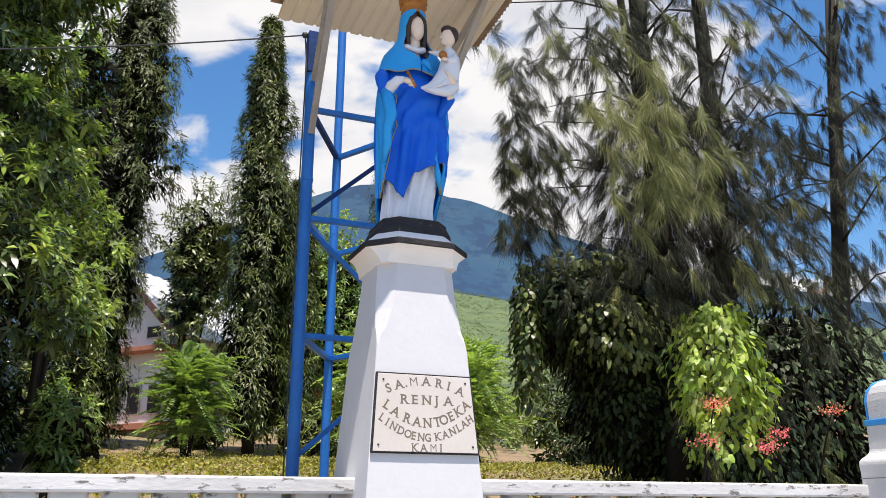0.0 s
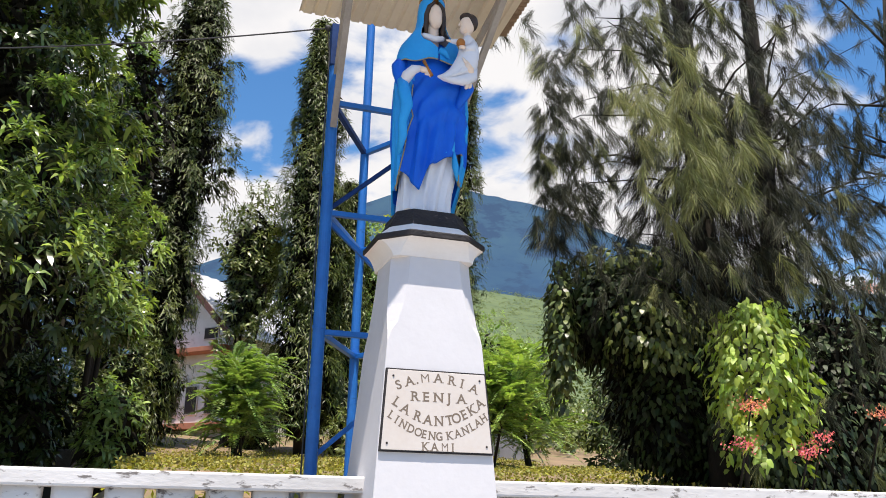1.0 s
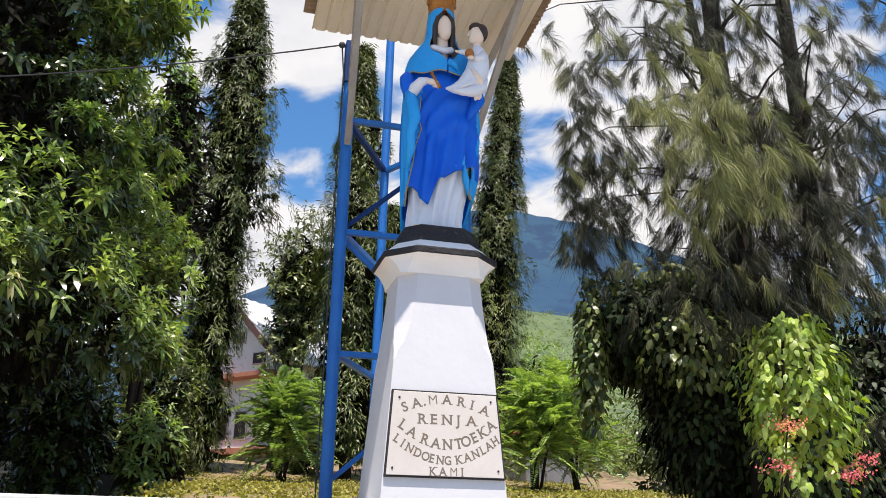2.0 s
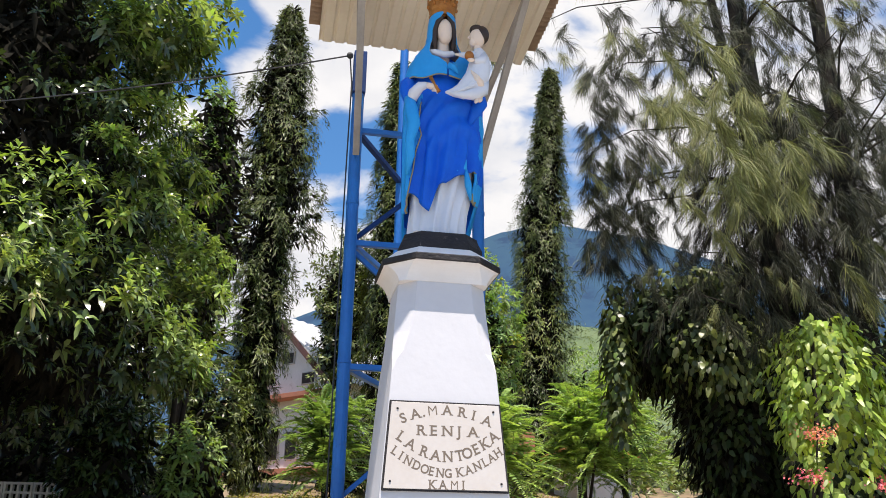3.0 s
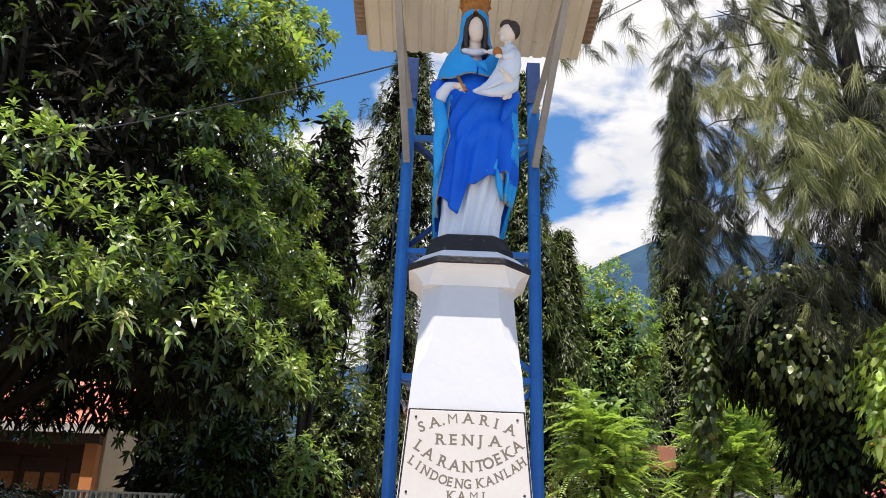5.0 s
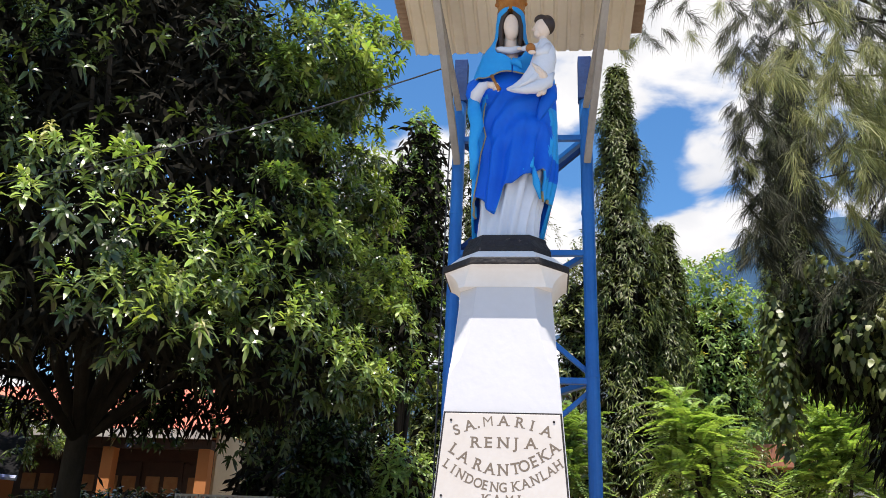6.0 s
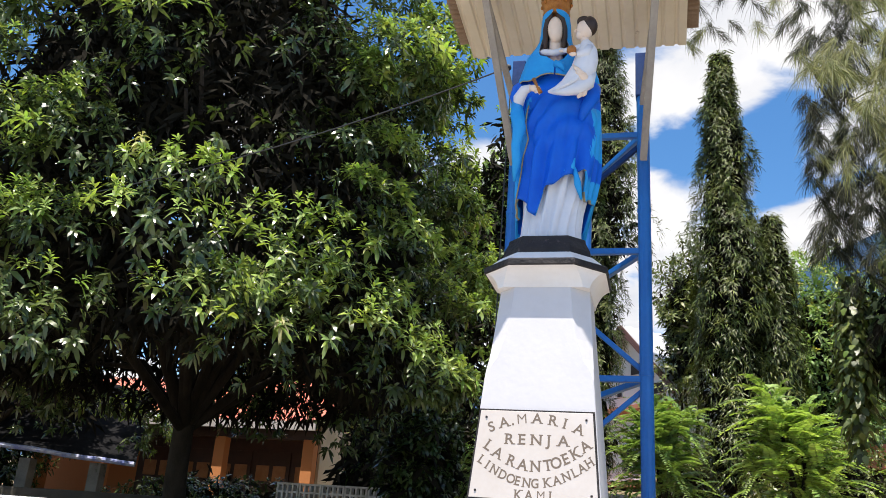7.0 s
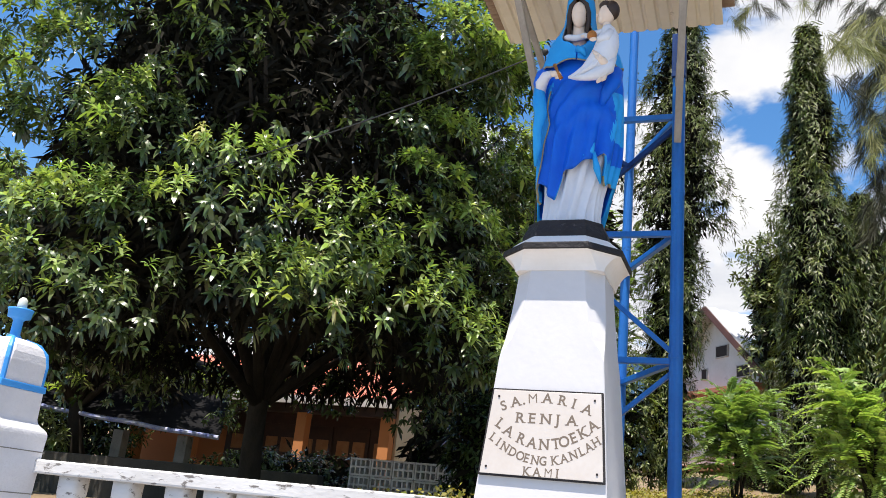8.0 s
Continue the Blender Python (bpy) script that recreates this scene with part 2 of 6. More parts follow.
M = {
    "whitewash": material("whitewash", (0.62, 0.61, 0.63), 0.8, (0.57, 0.56, 0.58), 2.5, 0.10, 35, spots=(0.40, 0.39, 0.37), spot_scale=7, spot_at=0.715),
    "rail_paint": material("rail_paint", (0.70, 0.685, 0.68), 0.85, (0.52, 0.505, 0.495), 3, 0.25, 40, spots=(0.17, 0.155, 0.145), spot_scale=20, spot_at=0.565, spot_soft=0.06, stretch=(0.45, 1, 1.3)),
    "pillar_paint": material("pillar_paint", (0.66, 0.65, 0.67), 0.8, (0.58, 0.57, 0.59), 3, 0.4, 60, spots=(0.3, 0.29, 0.28), spot_scale=6, spot_at=0.7),
    "cream_plaster": material("cream_plaster", (0.82, 0.78, 0.75), 0.85, (0.76, 0.71, 0.67), 4, 0.08, 50),
    "black_paint": material("black_paint", (0.016, 0.014, 0.015), 0.6, (0.035, 0.030, 0.030), 9, 0.8, 45, spots=(0.16, 0.12, 0.11), spot_scale=16, spot_at=0.66, spec=0.3),
    "plaque_face": material("plaque_face", (0.60, 0.555, 0.52), 0.6, (0.55, 0.49, 0.44), 5, 0.03, 60),
    "letter_paint": material("letter_paint", (0.13, 0.10, 0.075), 0.6, (0.20, 0.15, 0.11), 60, 0.0),
    "blue_steel": material("blue_steel", (0.008, 0.13, 0.46), 0.45, (0.012, 0.17, 0.55), 5, 0.25, 40, spots=(0.02, 0.05, 0.14), spot_scale=11, spot_at=0.66),
    # the bracket's own navy; on the top struts it is canopy shade in colour
    "navy_steel": material("navy_steel", (0.007, 0.03, 0.12), 0.7, (0.012, 0.05, 0.18), 8, 0.25, 40, spec=0.2),
    "strut_wood": material("strut_wood", (0.42, 0.38, 0.34), 0.8, (0.30, 0.27, 0.24), 7, 0.4, 50, stretch=(1, 1, 0.15)),
    "roof_metal": material("roof_metal", (0.80, 0.72, 0.58), 0.6, (0.72, 0.63, 0.49), 3, 0.1, 30, spots=(0.34, 0.25, 0.16), spot_scale=5, spot_at=0.68),
    "rust_metal": material("rust_metal", (0.24, 0.15, 0.09), 0.8, (0.36, 0.25, 0.16), 9, 0.4, 40),
    "cable": material("cable", (0.03, 0.03, 0.032), 0.6),
    "mantle_blue": material("mantle_blue", (0.002, 0.105, 0.62), 0.5, (0.003, 0.14, 0.72), 4, 0.15, 35, spots=(0.004, 0.05, 0.36), spot_scale=8, spot_at=0.68, spec=0.22),
    "lining_blue": material("lining_blue", (0.012, 0.30, 0.74), 0.5, (0.02, 0.36, 0.80), 5, 0.12, 35, spec=0.25),
    "dress_white": material("dress_white", (0.74, 0.75, 0.80), 0.5, (0.66, 0.68, 0.74), 5, 0.15, 40),
    "skin": material("skin", (0.84, 0.69, 0.57), 0.5, (0.80, 0.63, 0.51), 8),
    "hair": material("hair", (0.035, 0.018, 0.012), 0.5),
    "gold": material("gold", (0.36, 0.125, 0.026), 0.42, (0.50, 0.21, 0.04), 22, 0.6, 60, metal=0.35),
    "gilt_trim": material("gilt_trim", (0.33, 0.27, 0.14), 0.55, (0.26, 0.24, 0.16), 12),
    "pillar_blue": material("pillar_blue", (0.03, 0.27, 0.70), 0.5, (0.05, 0.32, 0.75), 6, 0.2, 40),
    "old_white": material("old_white", (0.62, 0.64, 0.58), 0.8, (0.5, 0.53, 0.45), 10),
    "soil": material("soil", (0.25, 0.17, 0.10), 0.95, (0.16, 0.115, 0.065), 1.3, 0.8, 6, spots=(0.15, 0.17, 0.045), spot_scale=0.9, spot_at=0.52, spot_soft=0.14),
    "paving": material("paving", (0.31, 0.295, 0.28), 0.9, (0.24, 0.23, 0.215), 1.5, 0.3, 60),
    "concrete": material("concrete", (0.25, 0.235, 0.21), 0.9, (0.15, 0.14, 0.125), 4, 0.6, 40, spots=(0.09, 0.10, 0.07), spot_scale=4, spot_at=0.6),
    # concrete for the garden walls, darkened in colour for the shade under the trees
    "mossy_concrete": material("mossy_concrete", (0.060, 0.054, 0.044), 0.95, (0.035, 0.034, 0.026), 3, 0.6, 30, spots=(0.20, 0.19, 0.17), spot_scale=3, spot_at=0.64),
    "house_wall": material("house_wall", (0.70, 0.68, 0.66), 0.85, (0.60, 0.58, 0.55), 1.2, 0.2, 30, spots=(0.42, 0.40, 0.37), spot_scale=1.5, spot_at=0.66),
    "zinc_roof": material("zinc_roof", (0.62, 0.63, 0.65), 0.45, (0.5, 0.5, 0.52), 1.2, 0.1, 20, metal=0.3, spots=(0.36, 0.27, 0.22), spot_scale=1.2, spot_at=0.66),
    "barge_red": material("barge_red", (0.11, 0.045, 0.038), 0.7),
    "brick_red": material("brick_red", (0.42, 0.17, 0.10), 0.85, (0.34, 0.13, 0.08), 3),
    "roof_red": material("roof_red", (0.58, 0.17, 0.10), 0.6, (0.48, 0.13, 0.08), 1.3, 0.2, 20, spots=(0.3, 0.12, 0.08), spot_scale=2, spot_at=0.66),
    "wall_orange": material("wall_orange", (0.50, 0.20, 0.07), 0.85, (0.54, 0.21, 0.07), 1.5, 0.2, 30),
    "wall_cream": material("wall_cream", (0.62, 0.53, 0.38), 0.85, (0.54, 0.45, 0.31), 1.5, 0.2, 30),
    "fascia": material("fascia", (0.55, 0.52, 0.50), 0.8, (0.4, 0.38, 0.36), 3),
    "dark_wood": material("dark_wood", (0.035, 0.016, 0.011), 0.5, (0.060, 0.027, 0.018), 5, 0.2, 30),
    "curtain": material("curtain", (0.34, 0.17, 0.08), 0.8, (0.42, 0.24, 0.12), 6),
    "dark_inside": material("dark_inside", (0.035, 0.03, 0.028), 0.9),
    "tarp_black": material("tarp_black", (0.008, 0.008, 0.009), 0.9, (0.014, 0.014, 0.015), 6, 0.4, 12, spec=0.08),
    "tarp_blue": material("tarp_blue", (0.16, 0.20, 0.50), 0.5, (0.55, 0.57, 0.66), 9, 0.4, 14),
    # near-black tone that puts the shade inside crowns into the colour
    "shade_twig": material("shade_twig", (0.012, 0.011, 0.008), 0.9, (0.020, 0.018, 0.012), 5, spec=0.1),
    "bark": material("bark", (0.018, 0.015, 0.012), 0.95, (0.040, 0.033, 0.025), 6, 1.0, 22, stretch=(1, 1, 0.35), spec=0.2),
    # old leaves darkened, young ones brightened: shade and sun put into the colour
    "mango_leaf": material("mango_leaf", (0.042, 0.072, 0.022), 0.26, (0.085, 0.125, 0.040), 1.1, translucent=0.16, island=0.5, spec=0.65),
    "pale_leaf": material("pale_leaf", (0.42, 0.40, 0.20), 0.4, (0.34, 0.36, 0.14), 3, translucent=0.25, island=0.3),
    "mango_young_lit": material("mango_young_lit", (0.17, 0.265, 0.062), 0.27, (0.30, 0.39, 0.11), 1.5, translucent=0.30, island=0.5, spec=0.7),
    "mast_leaf": material("mast_leaf", (0.045, 0.066, 0.013), 0.42, (0.115, 0.145, 0.026), 0.5, translucent=0.16, island=0.6, spec=0.3),
    # sunlit and shaded copies of one needle tone, light put into the colour
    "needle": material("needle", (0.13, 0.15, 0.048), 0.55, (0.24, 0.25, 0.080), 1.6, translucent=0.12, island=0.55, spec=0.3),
    "needle_shaded": material("needle_shaded", (0.018, 0.022, 0.011), 0.6, (0.052, 0.056, 0.026), 1.8, translucent=0.10, island=0.55, spec=0.25),
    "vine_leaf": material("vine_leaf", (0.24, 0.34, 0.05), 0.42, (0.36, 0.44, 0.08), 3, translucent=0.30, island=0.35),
    # leaf tone darkened for the shade at the she-oak's foot
    "vine_shaded": material("vine_shaded", (0.026, 0.044, 0.013), 0.5, (0.060, 0.088, 0.024), 1.6, translucent=0.12, island=0.55, spec=0.25),
    "feather_leaf": material("feather_leaf", (0.14, 0.24, 0.062), 0.42, (0.24, 0.34, 0.095), 1.6, translucent=0.33, island=0.4, spec=0.4),
    "feather_yellow": material("feather_yellow", (0.23, 0.36, 0.085), 0.42, (0.34, 0.45, 0.13), 1.6, translucent=0.36, island=0.35, spec=0.4),
    "bush_leaf": material("bush_leaf", (0.080, 0.112, 0.026), 0.40, (0.155, 0.185, 0.042), 0.8, translucent=0.2, island=0.5),
    "grass": material("grass", (0.21, 0.23, 0.03), 0.6, (0.27, 0.23, 0.05), 0.7, translucent=0.25, island=0.5, spec=0.3),
    "petal_pink": material("petal_pink", (0.72, 0.12, 0.17), 0.6, (0.78, 0.20, 0.20), 14, translucent=0.3, island=0.3),
    "petal_orange": material("petal_orange", (0.78, 0.30, 0.16), 0.6, (0.75, 0.2, 0.17), 14, translucent=0.3, island=0.3),
    "yellow_bloom": material("yellow_bloom", (0.42, 0.37, 0.03), 0.6, (0.36, 0.36, 0.04), 4, translucent=0.3, island=0.3),
    "hill_green": material("hill_green", (0.075, 0.112, 0.040), 0.95, (0.10, 0.138, 0.05), 0.03, 0, spots=(0.045, 0.075, 0.030), spot_scale=0.09, spot_at=0.52, spot_soft=0.08),
    # blue of the distance haze is put into the slope's colour
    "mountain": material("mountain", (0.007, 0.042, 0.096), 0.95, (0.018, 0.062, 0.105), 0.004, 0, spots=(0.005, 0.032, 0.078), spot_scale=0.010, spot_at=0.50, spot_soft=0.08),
}


# ---- building helpers ----


def part(name, bm, mat, parent=None, label="", smooth=False):
    """Link a bmesh as one mesh object under a thing or a part."""
    me = bpy.data.meshes.new(name)
    bm.to_mesh(me)
    bm.free()
    for m in (mat if isinstance(mat, (list, tuple)) else [mat]):
        me.materials.append(M[m])
    if smooth:
        me.shade_smooth()
    ob = new(name, me)
    ob.parent = parent
    if label:
        ob["label"] = label
    return ob


def mesh_part(name, verts, faces, mat, parent=None, label="", smooth=False, kind=""):
    me = bpy.data.meshes.new(name)
    me.from_pydata([tuple(v) for v in verts], [], [tuple(f) for f in faces])
    me.materials.append(M[mat])
    if smooth:
        me.shade_smooth()
    ob = new(name, me)
    ob.parent = parent
    return tagged(ob, label=label, kind=kind)


def thing(name, place, label, category, group="", kind=""):
    ob = new(name)
    ob.empty_display_size = 0.1
    ob.location = place
    ob.matrix_world = Matrix.Translation(place)
    return tagged(ob, label, category, group, kind)


def box(bm, lo, hi, bevel=0.0, m=None):
    lo, hi = Vector(lo), Vector(hi)
    r = bmesh.ops.create_cube(bm, size=1.0, matrix=Matrix.Translation((lo + hi) / 2) @ Matrix.Diagonal((*(hi - lo), 1)))
    if m is not None:
        bmesh.ops.transform(bm, matrix=m, verts=r["verts"])
    if bevel:
        es = list({e for v in r["verts"] for e in v.link_edges})
        bmesh.ops.bevel(bm, geom=es, offset=bevel, segments=2, affect="EDGES", profile=0.6)


def beam(bm, a, b, w, h=None, roll=0.0, bevel=0.004):
    """A bar of w x h section from a to b."""
    a, b = Vector(a), Vector(b)
    h = h or w
    m = Matrix.Translation((a + b) / 2) @ (b - a).to_track_quat("Z", "Y").to_matrix().to_4x4() @ pose(0, 0, 0, 0, 0, roll)
    box(bm, (-w / 2, -h / 2, -(b - a).length / 2), (w / 2, h / 2, (b - a).length / 2), bevel, m)


def tube(bm, pts, radii, seg=10, cap=True):
    """A tapered tube through points."""
    rings = []
    pts = [Vector(p) for p in pts]
    up = Vector((0.31, 0.95, 0.05))
    for i, p in enumerate(pts):
        d = (pts[min(i + 1, len(pts) - 1)] - pts[max(i - 1, 0)]).normalized()
        x = d.cross(up)
        x = (x if x.length > 0.05 else d.cross(Vector((1, 0, 0)))).normalized()
        y = d.cross(x)
        r = radii[i] if isinstance(radii, (list, tuple)) else radii
        rings.append([bm.verts.new(p + r * (math.cos(2 * math.pi * k / seg) * x + math.sin(2 * math.pi * k / seg) * y)) for k in range(seg)])
    for a, b in zip(rings, rings[1:]):
        for k in range(seg):
            bm.faces.new((a[k], a[(k + 1) % seg], b[(k + 1) % seg], b[k]))
    if cap:
        bm.faces.new(rings[0][::-1]); bm.faces.new(rings[-1])


def stack(bm, rings, close=True):
    """Loft closed rings of equal length, bottom to top."""
    vs = [[bm.verts.new(p) for p in ring] for ring in rings]
    n = len(vs[0])
    fs = []
    for a, b in zip(vs, vs[1:]):
        for k in range(n):
            fs.append(bm.faces.new((a[k], a[(k + 1) % n], b[(k + 1) % n], b[k])))
    if close:
        bm.faces.new(vs[0][::-1]); bm.faces.new(vs[-1])
    return fs


def octagon(c, d, z):
    """Corners of a square of half width d, with its corners cut so that the flats have half width c."""
    return [(c, -d, z), (d, -c, z), (d, c, z), (c, d, z), (-c, d, z), (-d, c, z), (-d, -c, z), (-c, -d, z)]


rng = np.random.default_rng(7)


def unit(a):
    return a / np.maximum(np.linalg.norm(a, axis=-1, keepdims=True), 1e-9)


def leaves(name, P, D, U, length, width, mat, parent, label="", droop=0.25, fold=0.25, wide_at=0.42, plain=False):
    """Many leaves as one mesh: each is folded along its rib and droops at its tip. P base, D direction, U upper side."""
    P, D = np.asarray(P, float), unit(np.asarray(D, float))
    n = len(P)
    length, width = np.broadcast_to(length, (n,))[:, None], np.broadcast_to(width, (n,))[:, None]
    S = unit(np.cross(D, U))
    Un = np.cross(S, D)
    down = np.array([0, 0, -1.0])
    mid = P + D * length * wide_at + down * length * droop * 0.15
    tip = P + D * length * (1 - droop * 0.3) + down * length * droop * 0.8
    low, high = P + D * length * wide_at * 0.72 + down * length * droop * 0.06, P + D * length * (0.72 - droop * 0.12) + down * length * droop * 0.42
    V = np.stack([P, low + S * width / 2 + Un * width * fold, low - S * width / 2 + Un * width * fold * 0.3, high + S * width * 0.36, high - S * width * 0.36 + Un * width * fold * 0.5, tip], 1).reshape(-1, 3)
    F = (np.arange(n)[:, None, None] * 6 + np.array([[0, 2, 1], [1, 2, 4], [1, 4, 3], [3, 4, 5]])).reshape(-1, 3)
    if plain:               # small or hidden leaves: two triangles
        V = np.stack([P, mid + S * width / 2, mid - S * width / 2, tip], 1).reshape(-1, 3)
        F = (np.arange(n)[:, None, None] * 4 + np.array([[0, 2, 1], [1, 2, 3]])).reshape(-1, 3)
    me = bpy.data.meshes.new(name)
    me.vertices.add(len(V)); me.vertices.foreach_set("co", V.astype(np.float32).ravel())
    me.loops.add(F.size); me.loops.foreach_set("vertex_index", F.astype(np.int32).ravel())
    me.polygons.add(len(F)); me.polygons.foreach_set("loop_start", np.arange(0, F.size, 3, dtype=np.int32))
    me.materials.append(M[mat])
    me.update(calc_edges=True)
    ob = new(name, me)
    ob.parent = parent
    return tagged(ob, label=label, kind="stuff")


def strands(name, P, D, length, width, mat, parent, label="", droop=0.6):
    """Many thin hanging strands as one mesh, each a bent ribbon of two pieces."""
    P, D = np.asarray(P, float), unit(np.asarray(D, float))
    n = len(P)
    length, width = np.broadcast_to(length, (n,))[:, None], np.broadcast_to(width, (n,))[:, None]
    S = unit(np.cross(D, rng.normal(size=(n, 3))))
    down = np.array([0, 0, -1.0])
    mid = P + D * length * 0.5 + down * length * droop * 0.12
    tip = mid + unit(D * (1 - droop) + down * droop) * length * 0.5
    V = np.stack([P - S * width / 2, P + S * width / 2, mid + S * width / 2, mid - S * width / 2, tip], 1).reshape(-1, 3)
    base = np.arange(n)[:, None] * 5
    Q = base + np.array([0, 1, 2, 3])
    T = base + np.array([3, 2, 4])
    idx = np.concatenate([Q, T], 1).ravel()
    me = bpy.data.meshes.new(name)
    me.vertices.add(len(V)); me.vertices.foreach_set("co", V.astype(np.float32).ravel())
    me.loops.add(len(idx)); me.loops.foreach_set("vertex_index", idx.astype(np.int32))
    starts = (np.arange(n)[:, None] * 7 + np.array([0, 4])).ravel()
    me.polygons.add(2 * n); me.polygons.foreach_set("loop_start", starts.astype(np.int32))
    me.materials.append(M[mat])
    me.update(calc_edges=True)
    ob = new(name, me)
    ob.parent = parent
    return tagged(ob, label=label, kind="stuff")


def ball_points(n):
    return unit(rng.normal(size=(n, 3)))


def lumpy(P, freq, seed=0.0):
    return np.array([noise.noise(Vector(p) * freq + Vector((seed, seed * 1.7, -seed))) for p in P])


# ---- ground, hills ----
RISE_Y = [-200, -0.11, 0.11, 0.5, 1.0, 6, 16, 26, 60, 150, 400, 800, 1300]
RISE_Z = [0.0, 0.0, 0.95, 1.30, 1.52, 1.9, 2.6, 3.9, 9, 32, 108, 226, 300]


def ground_z(x, y):
    z = float(np.interp(y, RISE_Y, RISE_Z))
    if y > 2:
        side = min(1.0, max(0.0, (-3.0 - x) / 5.0)) * min(1.0, (y - 2) / 8.0) * max(0.0, 1 - max(0.0, y - 25) / 60)
        z -= 0.9 * side
        z += 0.12 * noise.noise(Vector((x * 0.35, y * 0.35, 0.3))) * min(1.0, (y - 2) / 4) + (2.0 * noise.noise(Vector((x * 0.02, y * 0.02, 5))) * min(1.0, max(0.0, y - 60) / 60))
        z += 0.05 * max(0.0, y - 60) * noise.noise(Vector((x * 0.006, y * 0.006, 9)))
    if y > 0.11 and x < -1.7:          # the yard beside the terrace lies lower
        k = min(1.0, (-1.7 - x) / 0.5)
        z = z * (1 - k) + k * min(z, 0.80 + 0.06 * min(y, 25) + max(0.0, y - 25) * 0.13)
    if y > 60:
        z *= 0.55 + 0.45 * min(1.0, max(0.0, (x / y - 0.05) / 0.25)) ** 0.7 * 1.0 + 0.45 * (1 - min(1.0, (y - 60) / 60)) * (1 - min(1.0, max(0.0, (x / y - 0.05) / 0.25)) ** 0.7)
    return z


def build_ground():
    xs = sorted({round(v, 2) for v in [-1500, -800, -400, -200, -120, -80, -60, -45, *np.arange(-36, 36.1, 1.2), 45, 60, 80, 120, 200, 400, 800, 1500]})
    ys = sorted({round(v, 2) for v in [-1500, -400, -100, -40, -20, -10, -6, -3, -1, -0.11, 0.11, 0.3, 0.5, 0.75, *np.arange(1, 8, 0.7), *np.arange(8, 40, 1.5), *np.arange(42, 90, 5), 100, 130, 170, 220, 300, 400, 550, 700, 900, 1300]})
    verts = [(x, y, ground_z(x, y)) for y in ys for x in xs]
    n = len(xs)
    faces, mats = [], []
    for j in range(len(ys) - 1):
        for i in range(n - 1):
            faces.append((j * n + i, j * n + i + 1, (j + 1) * n + i + 1, (j + 1) * n + i))
            mats.append(0 if ys[j + 1] <= 0.11 else 1 if ys[j + 1] < 60 else 2)
    me = bpy.data.meshes.new("ground")
    me.from_pydata(verts, [], faces)
    for k in ("paving", "soil", "hill_green"):
        me.materials.append(M[k])
    me.polygons.foreach_set("material_index", mats)
    me.shade_smooth()
    tagged(new("ground", me), "pale paved street below an earth terrace that climbs to hillside", "ground", kind="structure")


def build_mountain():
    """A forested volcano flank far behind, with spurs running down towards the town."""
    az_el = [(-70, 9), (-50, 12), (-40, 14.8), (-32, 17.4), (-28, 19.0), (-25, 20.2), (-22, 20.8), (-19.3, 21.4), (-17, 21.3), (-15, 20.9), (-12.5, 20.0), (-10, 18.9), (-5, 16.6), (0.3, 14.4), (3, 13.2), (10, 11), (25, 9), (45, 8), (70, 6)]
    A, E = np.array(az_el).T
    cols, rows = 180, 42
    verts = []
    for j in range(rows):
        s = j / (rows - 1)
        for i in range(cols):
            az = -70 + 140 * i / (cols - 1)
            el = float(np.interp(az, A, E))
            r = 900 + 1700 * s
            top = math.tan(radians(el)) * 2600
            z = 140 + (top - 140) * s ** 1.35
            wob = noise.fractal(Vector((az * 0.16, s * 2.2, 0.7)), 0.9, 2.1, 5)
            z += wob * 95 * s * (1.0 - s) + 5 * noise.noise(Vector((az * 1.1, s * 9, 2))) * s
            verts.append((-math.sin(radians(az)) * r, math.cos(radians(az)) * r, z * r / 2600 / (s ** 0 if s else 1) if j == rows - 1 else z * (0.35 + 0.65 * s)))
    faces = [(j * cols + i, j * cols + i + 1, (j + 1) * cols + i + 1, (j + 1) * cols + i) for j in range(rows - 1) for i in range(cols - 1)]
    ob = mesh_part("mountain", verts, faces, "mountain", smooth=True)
    tagged(ob, "forested volcano rising behind the town, blue distance haze put into its colour", "mountain", kind="structure")


build_ground()
build_mountain()


# ---- railing and gate pillars ----
RAIL_TOP, RAIL_Y = 1.578, 0.0


def build_railing(side):
    x0, x1 = (0.30, 3.30) if side > 0 else (-3.18, -0.30)
    t = thing("balustrade", ((x0 + x1) / 2, RAIL_Y, 0), "weathered white-painted concrete balustrade on a low base wall", "balustrade", "balustrades beside the pedestal")
    t.location = (0, 0, 0)
    bm = bmesh.new(); box(bm, (x0, -0.13, -0.02), (x1, 0.13, 0.98), 0.012); part("base_wall", bm, "rail_paint", t)
    bm = bmesh.new(); box(bm, (x0, -0.105, RAIL_TOP - 0.082), (x1, 0.105, RAIL_TOP), 0.012)
    part("top_rail", bm, "rail_paint", t, "chipped white top rail with dark stains")
    return t, x0, x1


def build_baluster(t, x, w):
    bm = bmesh.new()
    rings = []
    for z, k in ((0.98, 1.05), (1.03, 1.05), (1.06, 0.86), (1.2, 0.94), (1.36, 0.88), (1.40, 1.0), (RAIL_TOP - 0.080, 1.03)):
        rings.append([(x + k * w / 2 * math.copysign(abs(math.cos(a)) ** 0.5, math.cos(a)), 0.07 * k * math.copysign(abs(math.sin(a)) ** 0.5, math.sin(a)), z) for a in np.linspace(0.1, 0.1 + 2 * math.pi, 16, endpoint=False)])
    stack(bm, rings)
    part("baluster", bm, "rail_paint", t, smooth=True)


